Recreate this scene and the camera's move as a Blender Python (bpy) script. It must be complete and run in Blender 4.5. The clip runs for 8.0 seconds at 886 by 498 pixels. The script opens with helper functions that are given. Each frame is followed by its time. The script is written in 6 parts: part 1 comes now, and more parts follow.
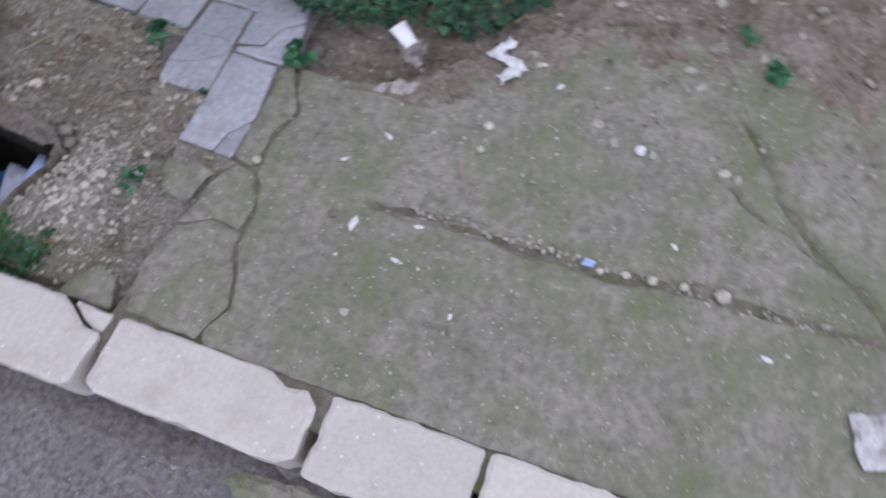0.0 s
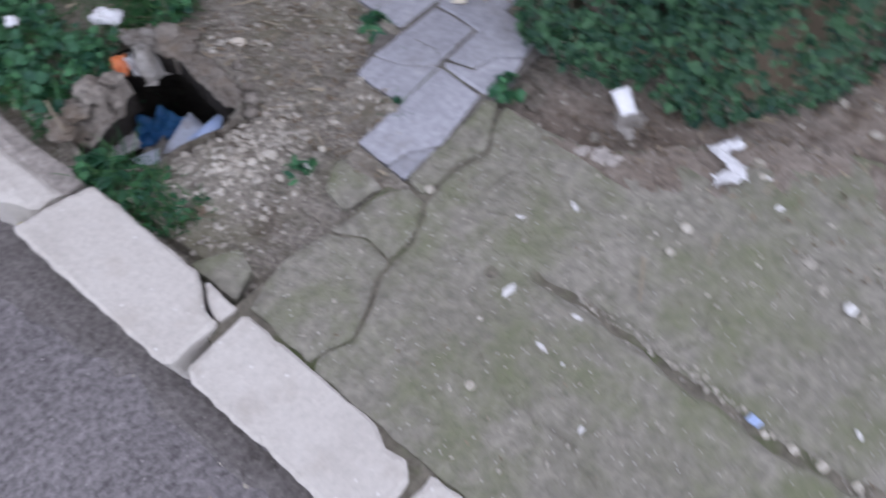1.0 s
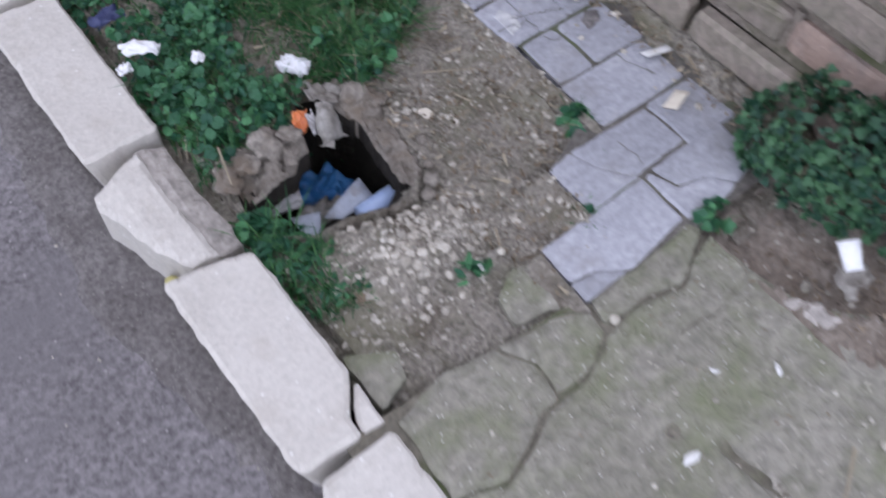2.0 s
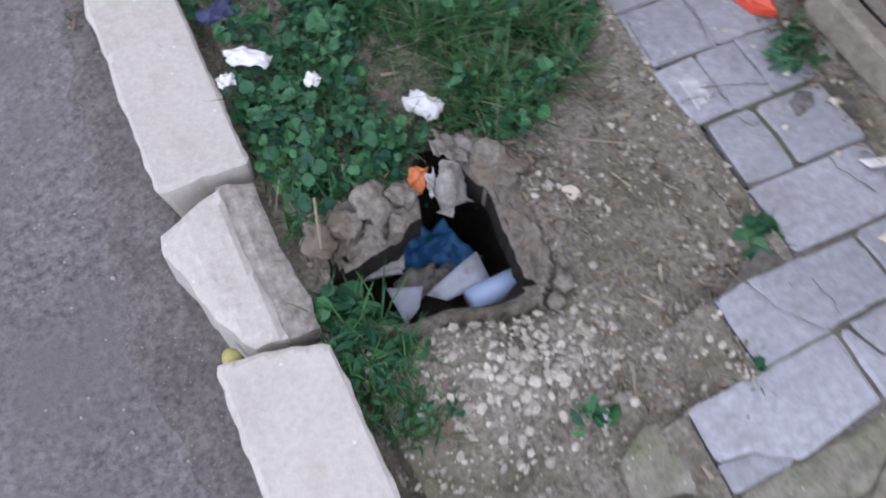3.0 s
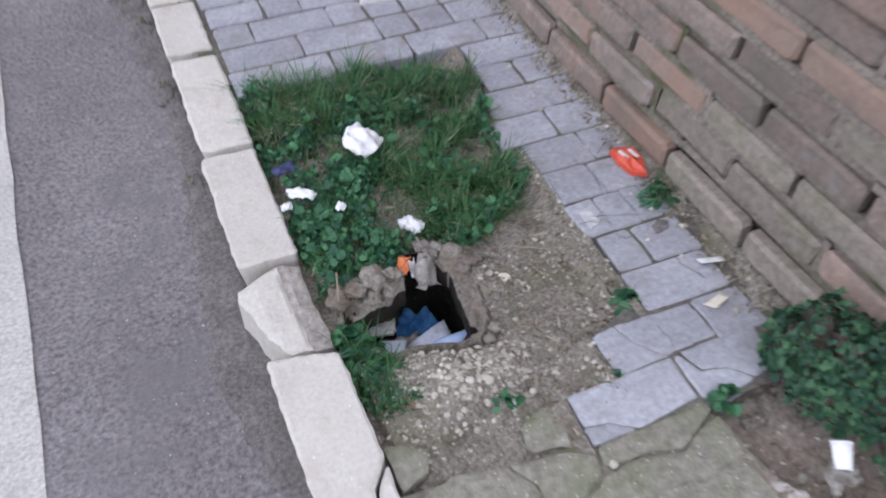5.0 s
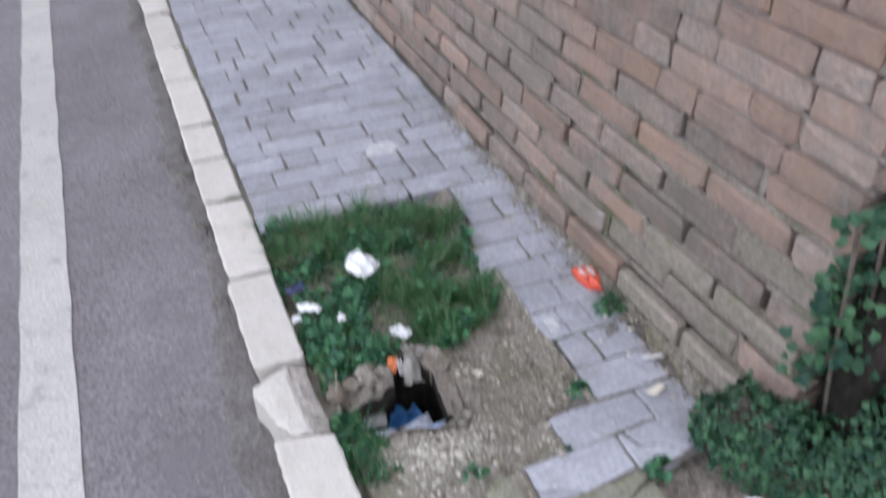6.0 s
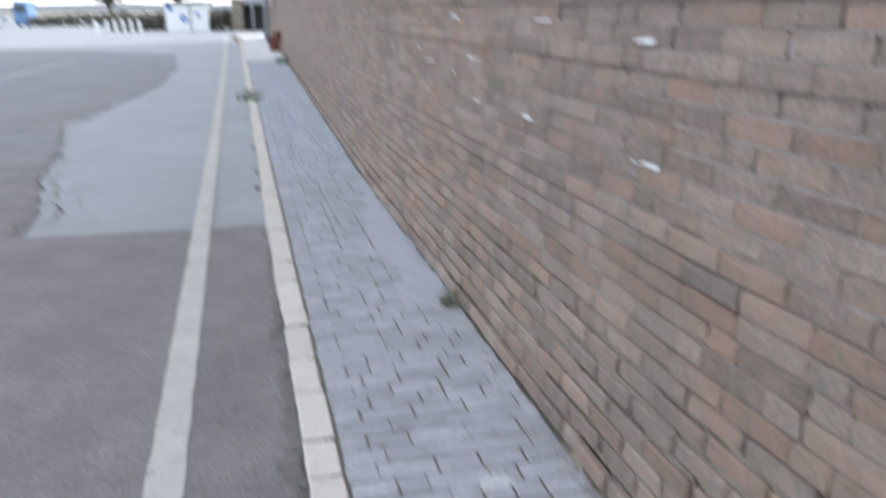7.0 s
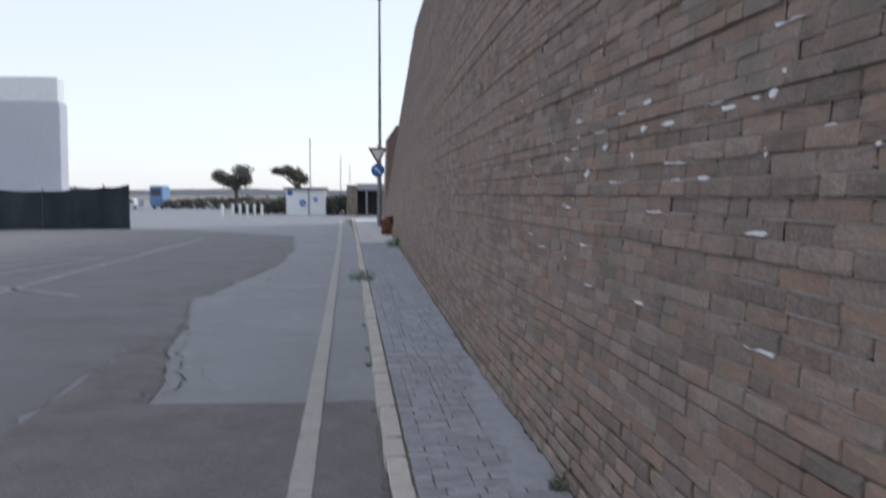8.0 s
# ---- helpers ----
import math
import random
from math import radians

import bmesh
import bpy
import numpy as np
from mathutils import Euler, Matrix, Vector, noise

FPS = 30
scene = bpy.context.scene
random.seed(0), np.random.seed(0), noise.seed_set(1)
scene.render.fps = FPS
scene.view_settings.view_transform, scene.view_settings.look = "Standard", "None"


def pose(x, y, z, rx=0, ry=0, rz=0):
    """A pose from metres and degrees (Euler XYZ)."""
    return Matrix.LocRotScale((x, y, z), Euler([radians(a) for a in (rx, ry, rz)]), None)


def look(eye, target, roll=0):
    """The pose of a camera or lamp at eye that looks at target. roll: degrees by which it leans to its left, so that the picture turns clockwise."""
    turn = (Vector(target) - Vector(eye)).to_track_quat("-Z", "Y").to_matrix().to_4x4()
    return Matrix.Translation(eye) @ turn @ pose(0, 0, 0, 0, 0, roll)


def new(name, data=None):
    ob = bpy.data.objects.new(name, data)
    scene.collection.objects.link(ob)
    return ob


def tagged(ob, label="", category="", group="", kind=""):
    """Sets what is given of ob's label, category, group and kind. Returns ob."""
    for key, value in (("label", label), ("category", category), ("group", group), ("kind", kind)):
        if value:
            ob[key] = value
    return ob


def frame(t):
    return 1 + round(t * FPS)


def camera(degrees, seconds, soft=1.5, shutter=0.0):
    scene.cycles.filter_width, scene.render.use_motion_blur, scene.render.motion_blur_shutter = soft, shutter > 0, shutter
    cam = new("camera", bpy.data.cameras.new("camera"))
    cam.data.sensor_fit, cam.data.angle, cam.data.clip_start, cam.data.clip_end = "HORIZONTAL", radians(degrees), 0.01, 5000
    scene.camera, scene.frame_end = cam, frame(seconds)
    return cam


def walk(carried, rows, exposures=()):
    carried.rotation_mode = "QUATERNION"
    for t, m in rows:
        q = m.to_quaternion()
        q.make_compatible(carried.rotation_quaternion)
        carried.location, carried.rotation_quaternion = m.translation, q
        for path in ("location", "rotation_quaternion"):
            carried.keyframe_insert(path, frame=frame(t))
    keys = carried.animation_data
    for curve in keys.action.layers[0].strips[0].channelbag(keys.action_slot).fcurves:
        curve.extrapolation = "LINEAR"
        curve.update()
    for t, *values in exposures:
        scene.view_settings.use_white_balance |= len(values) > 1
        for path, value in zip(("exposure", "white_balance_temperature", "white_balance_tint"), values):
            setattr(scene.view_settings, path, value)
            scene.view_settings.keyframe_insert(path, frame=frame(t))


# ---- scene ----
cam = camera(54.1, 8.0, soft=1.9, shutter=0.7)
PATH = [
    (0, (-0.247, 1.171, 1.169), (0.718, 1.465, -0.558), 3.6),
    (0.5, (-0.195, 1.214, 1.132), (0.705, 1.626, -0.605), 6.1),
    (1, (-0.135, 1.283, 1.101), (0.691, 1.834, -0.635), 7.0),
    (1.5, (-0.102, 1.359, 1.075), (0.617, 2.067, -0.651), 5.6),
    (2, (-0.093, 1.491, 1.034), (0.622, 2.231, -0.681), 6.6),
    (3.5, (0.101, 1.77, 0.879), (0.47, 2.583, -0.911), 3.2),
    (4, (0.053, 1.66, 0.973), (0.507, 2.641, -0.71), 3.5),
    (5.5, (-0.09, 0.947, 1.294), (0.479, 2.334, -0.029), -0.9),
    (6, (-0.082, 0.838, 1.355), (0.482, 2.362, 0.189), -2.2),
    (6.5, (-0.084, 0.832, 1.421), (0.475, 2.528, 0.519), -2.4),
    (7, (-0.112, 0.845, 1.459), (0.318, 2.722, 0.92), -0.5),
    (7.5, (-0.165, 0.751, 1.46), (0.127, 2.707, 1.164), 0.8),
    (8, (-0.189, 0.713, 1.475), (0.026, 2.698, 1.348), 0.1),
]
EXPOSURES = [(0, 1.59, 6080, 21), (2.0, 1.83, 6080, 20), (3.5, 1.90, 6180, 19), (5.5, 1.98, 6270, 17), (6.5, 2.06, 6250, 13), (7.0, 1.87, 6200, 10), (7.5, 1.26, 6100, 10), (8.0, 0.70, 6150, 13)]
walk(cam, [(t, look(eye, target, roll)) for t, eye, target, roll in PATH], EXPOSURES)

# ---- light: hazy sky; the low sun stands behind the wall ----
world = bpy.data.worlds.new("sky")
scene.world = world
world.use_nodes = True
wn = world.node_tree
sky = wn.nodes.new("ShaderNodeTexSky")
sky.sky_type = "NISHITA"
sky.sun_disc = False
sky.sun_elevation, sky.sun_rotation = radians(38), radians(68)
sky.dust_density, sky.air_density = 0.8, 1.0
wn.nodes["Background"].inputs[1].default_value = 0.15
sky.ozone_density = 2.5
haze = wn.nodes.new("ShaderNodeMix")
haze.data_type = "RGBA"
haze.inputs[0].default_value, haze.inputs[7].default_value = 0.75, (3.8, 3.84, 3.9, 1)
wn.links.new(sky.outputs[0], haze.inputs[6])
wn.links.new(haze.outputs[2], wn.nodes["Background"].inputs[0])
sun = new("sun", bpy.data.lights.new("sun", "SUN"))
sun.data.energy, sun.data.angle, sun.data.color = 1.1, radians(11), (1.0, 0.95, 0.88)
sun.matrix_world = look((9.27, 3.75, 7.81), (0, 0, 0))


# ---- materials ----
def mat(name, colors, scale=6.0, fine=60.0, rough=0.85, bump=0.3, bump_dist=0.004, vary=0.0, mix=0.45, metal=0.0, spec=0.3,
        stain=None, stain_scale=3.0, stain_at=(0.5, 0.65), fleck=None, fleck_scale=90.0, fleck_at=0.1, island=False, stain2=None, stain2_scale=1.5, stain2_at=(0.5, 0.65), lumps=0.0):
    """A rough natural surface: coarse and fine noise between the colours, optional stains and flecks, grain bump."""
    m = bpy.data.materials.new(name)
    m.use_nodes = True
    nt = m.node_tree
    N, K = nt.nodes, nt.links.new
    bsdf = N["Principled BSDF"]
    bsdf.inputs["Roughness"].default_value = rough
    bsdf.inputs["Metallic"].default_value = metal
    bsdf.inputs["Specular IOR Level"].default_value = spec
    pos = N.new("ShaderNodeNewGeometry").outputs["Position"]

    def noisy(sc, detail=5.0):
        n = N.new("ShaderNodeTexNoise")
        n.inputs["Scale"].default_value, n.inputs["Detail"].default_value = sc, detail
        n.inputs["Roughness"].default_value = 0.65
        K(pos, n.inputs["Vector"])
        return n.outputs["Fac"]

    def mixed(fac, a, b, blend="MIX"):
        x = N.new("ShaderNodeMix")
        x.data_type, x.blend_type = "RGBA", blend
        for sock, v in ((x.inputs[0], fac), (x.inputs[6], a), (x.inputs[7], b)):
            if isinstance(v, (int, float)):
                sock.default_value = v
            elif isinstance(v, tuple):
                sock.default_value = (*v[:3], 1)
            else:
                K(v, sock)
        return x.outputs[2]

    def band(v, lo, hi):
        r = N.new("ShaderNodeMapRange")
        r.inputs[1].default_value, r.inputs[2].default_value = lo, hi
        K(v, r.inputs[0])
        return r.outputs[0]

    coarse, grain = noisy(scale), noisy(fine, 8.0)
    col = mixed(band(coarse, 0.35, 0.65), colors[0], colors[1])
    if len(colors) > 2:
        col = mixed(band(noisy(scale * 2.7), 0.5, 0.68), col, colors[2])
    dark = mixed(band(grain, 0.32, 0.68), (1 - mix, 1 - mix, 1 - mix), (1 + mix, 1 + mix, 1 + mix))
    col = mixed(1.0, col, dark, "MULTIPLY")
    if stain:
        col = mixed(band(noisy(stain_scale, 6.0), *stain_at), col, stain)
    if stain2:
        col = mixed(band(noisy(stain2_scale, 7.0), *stain2_at), col, stain2)
    if fleck:
        v = N.new("ShaderNodeTexVoronoi")
        v.inputs["Scale"].default_value = fleck_scale
        K(pos, v.inputs["Vector"])
        col = mixed(band(v.outputs["Distance"], fleck_at, fleck_at * 0.6), col, fleck)
    if vary:
        if island:
            rnd = N.new("ShaderNodeNewGeometry").outputs["Random Per Island"]
        else:
            rnd = N.new("ShaderNodeObjectInfo").outputs["Random"]
        col = mixed(1.0, col, mixed(rnd, (1 - vary,) * 3, (1 + vary,) * 3), "MULTIPLY")
    K(col, bsdf.inputs["Base Color"])
    if bump:
        b = N.new("ShaderNodeBump")
        b.inputs["Strength"].default_value, b.inputs["Distance"].default_value = bump, bump_dist
        K(grain, b.inputs["Height"])
        K(b.outputs[0], bsdf.inputs["Normal"])
        if lumps:
            b2 = N.new("ShaderNodeBump")
            b2.inputs["Strength"].default_value, b2.inputs["Distance"].default_value = lumps, bump_dist * 2.5
            K(noisy(fine * 0.35, 4.0), b2.inputs["Height"])
            K(b.outputs[0], b2.inputs["Normal"])
            K(b2.outputs[0], bsdf.inputs["Normal"])
    return m


def brick_mat(name, island):
    """Weathered brick: each one its own tone from grey-brown to orange red, with grey crust and pale blots."""
    m = mat(name, [(0.206, 0.160, 0.135), (0.262, 0.203, 0.170), (0.186, 0.162, 0.145)], scale=9, fine=65, bump=0.8, bump_dist=0.006, lumps=0.4, mix=0.24,
            stain=(0.172, 0.150, 0.124), stain_scale=2.2, stain_at=(0.47, 0.68), stain2=(0.255, 0.235, 0.22), stain2_scale=17, stain2_at=(0.58, 0.74), vary=0.24, island=island)
    nt = m.node_tree
    N, K = nt.nodes, nt.links.new
    bsdf = N["Principled BSDF"]
    src = bsdf.inputs["Base Color"].links[0].from_socket
    geo = N.new("ShaderNodeNewGeometry")
    rnd = geo.outputs["Random Per Island"] if island else N.new("ShaderNodeObjectInfo").outputs["Random"]
    w = N.new("ShaderNodeTexWhiteNoise")
    w.noise_dimensions = "1D"
    K(rnd, w.inputs["W"])
    # the fired red core shows where the crust has weathered off, brick by brick and in wide drifts
    drift, spall = N.new("ShaderNodeTexNoise"), N.new("ShaderNodeTexNoise")
    for n, sc, det in ((drift, 0.9, 3.0), (spall, 10.0, 6.0)):
        n.inputs["Scale"].default_value, n.inputs["Detail"].default_value = sc, det
        K(geo.outputs["Position"], n.inputs["Vector"])
    total = w.outputs["Value"]
    for n, gain in ((drift, 2.2), (spall, 1.6)):
        ma = N.new("ShaderNodeMath")
        ma.operation = "MULTIPLY_ADD"
        ma.inputs[1].default_value = gain
        K(n.outputs["Fac"], ma.inputs[0])
        K(total, ma.inputs[2])
        total = ma.outputs[0]
    r = N.new("ShaderNodeMapRange")
    r.inputs[1].default_value, r.inputs[2].default_value, r.inputs[4].default_value = 2.25, 3.2, 0.65
    K(total, r.inputs[0])
    x = N.new("ShaderNodeMix")
    x.data_type = "RGBA"
    K(r.outputs[0], x.inputs[0])
    K(src, x.inputs[6])
    x.inputs[7].default_value = (0.305, 0.188, 0.132, 1)
    K(x.outputs[2], bsdf.inputs["Base Color"])
    return m


def leaf_mat(name, a, b, rough=0.5, thin=0.0):
    m = bpy.data.materials.new(name)
    m.use_nodes = True
    N, K = m.node_tree.nodes, m.node_tree.links.new
    bsdf = N["Principled BSDF"]
    r = N.new("ShaderNodeValToRGB")
    r.color_ramp.elements[0].color, r.color_ramp.elements[1].color = (*a, 1), (*b, 1)
    K(N.new("ShaderNodeNewGeometry").outputs["Random Per Island"], r.inputs[0])
    K(r.outputs[0], bsdf.inputs["Base Color"])
    bsdf.inputs["Roughness"].default_value = rough
    bsdf.inputs["Specular IOR Level"].default_value = 0.3
    if thin:
        tr, mx = N.new("ShaderNodeBsdfTranslucent"), N.new("ShaderNodeMixShader")
        K(r.outputs[0], tr.inputs[0])
        mx.inputs[0].default_value = thin
        K(bsdf.outputs[0], mx.inputs[1])
        K(tr.outputs[0], mx.inputs[2])
        K(mx.outputs[0], N["Material Output"].inputs[0])
    return m


ASPHALT = mat("asphalt", [(0.157, 0.145, 0.146), (0.202, 0.188, 0.19)], scale=2.5, fine=105, rough=0.9, bump=0.8, bump_dist=0.006, mix=0.5,
              stain=(0.151, 0.141, 0.143), stain_scale=6, stain_at=(0.5, 0.72), fleck=(0.306, 0.289, 0.281), fleck_scale=42, fleck_at=0.10)
ASPHALT_MID = mat("worn_asphalt", [(0.146, 0.142, 0.146), (0.182, 0.177, 0.182)], scale=0.7, fine=110, rough=0.8, spec=0.38, bump=0.3, mix=0.35, stain=(0.178, 0.178, 0.184), stain_scale=0.45, stain_at=(0.45, 0.7),
                  stain2=(0.112, 0.114, 0.118), stain2_scale=2.2, stain2_at=(0.55, 0.75))
ASPHALT_OLD = mat("old_asphalt", [(0.184, 0.192, 0.203), (0.222, 0.231, 0.242)], scale=0.6, fine=90, rough=0.62, spec=0.5, bump=0.3, mix=0.3,
                  stain=(0.18, 0.188, 0.198), stain_scale=0.9, stain_at=(0.48, 0.66), stain2=(0.285, 0.295, 0.305), stain2_scale=2.6, stain2_at=(0.58, 0.78))
FADED_PAINT = mat("faded_road_paint", [(0.30, 0.305, 0.31), (0.36, 0.365, 0.37)], scale=3, fine=60, mix=0.3, stain=(0.22, 0.23, 0.24), stain_scale=4, stain_at=(0.45, 0.62))
ROAD_PAINT = mat("road_paint", [(0.375, 0.362, 0.335), (0.44, 0.425, 0.395)], scale=4, fine=120, mix=0.28, stain=(0.25, 0.248, 0.245), stain_scale=14, stain_at=(0.55, 0.75), lumps=0.3)
LIMESTONE = mat("limestone", [(0.468, 0.438, 0.394), (0.524, 0.494, 0.448)], scale=8, fine=120, rough=0.9, bump=0.35, lumps=0.15, mix=0.10, vary=0.06, stain=(0.40, 0.36, 0.31), stain_scale=13, stain_at=(0.55, 0.76),
                stain2=(0.56, 0.535, 0.50), stain2_scale=22, stain2_at=(0.6, 0.75), fleck=(0.66, 0.645, 0.61), fleck_scale=38, fleck_at=0.10)
KERB_SIDE = mat("broken_limestone", [(0.306, 0.281, 0.255), (0.374, 0.34, 0.306)], scale=12, fine=90, rough=0.95, bump=0.8, mix=0.3)
PAVER = mat("grey_paver", [(0.270, 0.272, 0.296), (0.335, 0.337, 0.362)], scale=7, fine=80, rough=0.85, bump=0.45, bump_dist=0.003, lumps=0.25, mix=0.2, vary=0.12, stain2=(0.38, 0.375, 0.375), stain2_scale=14, stain2_at=(0.6, 0.8),
            stain=(0.205, 0.195, 0.19), stain_scale=9, stain_at=(0.53, 0.75))
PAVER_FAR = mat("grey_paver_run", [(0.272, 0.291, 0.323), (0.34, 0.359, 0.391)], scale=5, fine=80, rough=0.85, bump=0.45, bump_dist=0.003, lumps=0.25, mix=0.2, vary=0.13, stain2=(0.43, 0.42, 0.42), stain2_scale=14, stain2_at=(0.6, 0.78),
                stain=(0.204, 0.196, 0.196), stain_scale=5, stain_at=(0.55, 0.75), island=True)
CONCRETE = mat("mossy_concrete", [(0.200, 0.190, 0.152), (0.262, 0.246, 0.204), (0.178, 0.174, 0.128)], scale=5, fine=60, rough=0.95, bump=1.0, bump_dist=0.006, lumps=0.7,
               mix=0.28, stain=(0.142, 0.160, 0.080), stain_scale=6.0, stain_at=(0.46, 0.72), stain2=(0.115, 0.108, 0.085), stain2_scale=26, stain2_at=(0.62, 0.76), fleck=(0.42, 0.40, 0.36), fleck_scale=70, fleck_at=0.14)
CEMENT = mat("pale_cement", [(0.289, 0.297, 0.323), (0.34, 0.348, 0.374)], scale=6, fine=100, rough=0.9, bump=0.4, mix=0.2)
SOIL = mat("stony_soil", [(0.215, 0.192, 0.158), (0.290, 0.263, 0.222), (0.190, 0.175, 0.136)], scale=9, fine=130, rough=1.0, bump=1.0, bump_dist=0.008, mix=0.5,
           stain=(0.0935, 0.0723, 0.051), stain_scale=7, stain_at=(0.52, 0.7), stain2=(0.165, 0.158, 0.098), stain2_scale=6, stain2_at=(0.52, 0.74), lumps=0.5, fleck=(0.34, 0.31, 0.26), fleck_scale=75, fleck_at=0.10)
DUST = mat("dusty_earth", [(0.17, 0.139, 0.112), (0.238, 0.207, 0.174), (0.13, 0.102, 0.0782)], scale=7, fine=95, rough=1.0, bump=0.8, bump_dist=0.006, mix=0.35,
           stain=(0.109, 0.0816, 0.0612), stain_scale=5, stain_at=(0.54, 0.72), fleck=(0.354, 0.333, 0.306), fleck_scale=65, fleck_at=0.12)
PALE_END = mat("pale_concrete", [(0.476, 0.476, 0.468), (0.544, 0.544, 0.535)], scale=2, fine=60, rough=0.9, bump=0.3, mix=0.12, stain=(0.374, 0.365, 0.357), stain_scale=1.5)
# near black for the insides of hollows, shade painted into soil and stone
HOLLOW_SHADE = mat("damp_soil", [(0.016, 0.0135, 0.011), (0.036, 0.030, 0.024)], scale=14, fine=90, rough=1.0, bump=1.0, bump_dist=0.01, mix=0.4)
CRACK_DIRT = mat("crack_dirt", [(0.123, 0.111, 0.085), (0.187, 0.17, 0.136)], scale=12, fine=90, rough=1.0, bump=0.8, mix=0.35, stain=(0.0935, 0.111, 0.051), stain_scale=7)
GUTTER = mat("gutter_dirt", [(0.111, 0.1, 0.0952), (0.162, 0.149, 0.143)], scale=12, fine=110, rough=1.0, bump=0.8, mix=0.4, fleck=(0.255, 0.238, 0.221), fleck_scale=100, fleck_at=0.14)
JOINT_DIRT = mat("joint_dirt", [(0.088, 0.080, 0.070), (0.150, 0.138, 0.122)], scale=9, fine=90, rough=1.0, bump=0.8, mix=0.35, stain=(0.095, 0.112, 0.060), stain_scale=5)
MORTAR = mat("old_mortar", [(0.172, 0.145, 0.118), (0.27, 0.235, 0.20)], scale=5, fine=100, rough=1.0, bump=0.9, bump_dist=0.006, mix=0.35,
             stain=(0.0935, 0.0978, 0.051), stain_scale=4, stain_at=(0.48, 0.66))
MORTAR_PALE = mat("pale_mortar", [(0.221, 0.187, 0.17), (0.315, 0.289, 0.268)], scale=2.5, fine=100, rough=1.0, bump=0.6, bump_dist=0.004, mix=0.25,
                  stain=(0.162, 0.128, 0.106), stain_scale=1.1, stain_at=(0.44, 0.6))
BRICK = brick_mat("weathered_brick", False)
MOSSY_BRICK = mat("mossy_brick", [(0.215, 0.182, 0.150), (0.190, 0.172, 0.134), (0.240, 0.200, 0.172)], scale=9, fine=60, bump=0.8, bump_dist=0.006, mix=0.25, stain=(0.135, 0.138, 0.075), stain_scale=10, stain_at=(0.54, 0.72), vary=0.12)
BRICK_RUN = brick_mat("weathered_brick_run", True)
ROCK = mat("rough_stone", [(0.155, 0.133, 0.110), (0.265, 0.238, 0.204)], scale=16, fine=110, rough=0.95, bump=0.9, bump_dist=0.006, mix=0.35, stain=(0.17, 0.136, 0.102), stain_scale=12)
PEBBLE = mat("pebble", [(0.281, 0.259, 0.212), (0.374, 0.348, 0.297)], scale=30, fine=160, rough=0.85, bump=0.3, mix=0.2, vary=0.3, island=True)
SOIL_STONE = mat("soil_stone", [(0.305, 0.275, 0.225), (0.44, 0.41, 0.355)], scale=30, fine=160, rough=0.9, bump=0.3, mix=0.2, vary=0.35, island=True)
LIME = mat("lime_smear", [(0.425, 0.425, 0.425), (0.493, 0.493, 0.484)], scale=30, fine=90, mix=0.2, bump=0.2, stain=(0.357, 0.357, 0.383), stain_scale=40)
WHITE_BIT = mat("white_chip", [(0.561, 0.552, 0.527), (0.612, 0.603, 0.586)], scale=30, fine=120, mix=0.1, bump=0.1)
TISSUE = mat("white_tissue", [(0.663, 0.663, 0.671), (0.714, 0.714, 0.722)], scale=20, fine=160, rough=0.9, mix=0.06, bump=0.2)
DRY = leaf_mat("dry_stalk", (0.17, 0.136, 0.0935), (0.357, 0.306, 0.221), 0.8)
LITTER = leaf_mat("leaf_litter", (0.085, 0.0595, 0.0382), (0.255, 0.204, 0.145), 0.9)
IVY = leaf_mat("dark_leaf", (0.006, 0.036, 0.022), (0.046, 0.118, 0.050), 0.5)
GRASS = leaf_mat("grass_blade", (0.012, 0.072, 0.030), (0.080, 0.200, 0.062), 0.5, 0.25)
CLOVER = leaf_mat("broad_leaf", (0.010, 0.056, 0.032), (0.050, 0.162, 0.062), 0.5)
# far foliage, greyed and lightened to paint in the haze before it
HAZED_LEAF = leaf_mat("tree_leaf", (0.15, 0.152, 0.125), (0.23, 0.228, 0.19), 0.8, 0.5)
BARK = mat("bark", [(0.085, 0.0723, 0.0595), (0.136, 0.111, 0.0935)], scale=10, fine=60, bump=0.6)
RED_FILM = mat("red_film", [(0.527, 0.0595, 0.0298), (0.595, 0.085, 0.0425)], scale=20, fine=80, rough=0.35, mix=0.1, bump=0.1, spec=0.5)
ORANGE_FILM = mat("orange_film", [(0.595, 0.187, 0.051), (0.527, 0.136, 0.0425)], scale=20, fine=80, rough=0.4, mix=0.15, bump=0.1, spec=0.5)
GREY_FILM = mat("grey_film", [(0.145, 0.128, 0.106), (0.306, 0.289, 0.264)], scale=20, fine=80, rough=0.5, mix=0.2, bump=0.3, spec=0.4)
GREY_CLOTH = mat("dirty_cloth", [(0.442, 0.425, 0.425), (0.595, 0.578, 0.578)], scale=40, fine=120, rough=0.95, mix=0.3, bump=0.4, stain=(0.17, 0.145, 0.128), stain_scale=30)
GREY_CARD = mat("pale_grey_card", [(0.391, 0.425, 0.493), (0.459, 0.493, 0.561)], scale=20, fine=90, rough=0.8, mix=0.12, bump=0.2, stain=(0.255, 0.238, 0.23), stain_scale=25, stain_at=(0.55, 0.75))
BLUE_BAG = mat("blue_plastic", [(0.0213, 0.111, 0.289), (0.0425, 0.17, 0.374)], scale=14, fine=70, rough=0.45, mix=0.2, bump=0.3, spec=0.5)
PALE_BLUE = mat("pale_blue_plastic", [(0.306, 0.399, 0.612), (0.374, 0.468, 0.663)], scale=10, fine=60, rough=0.4, mix=0.08, bump=0.1, spec=0.5)
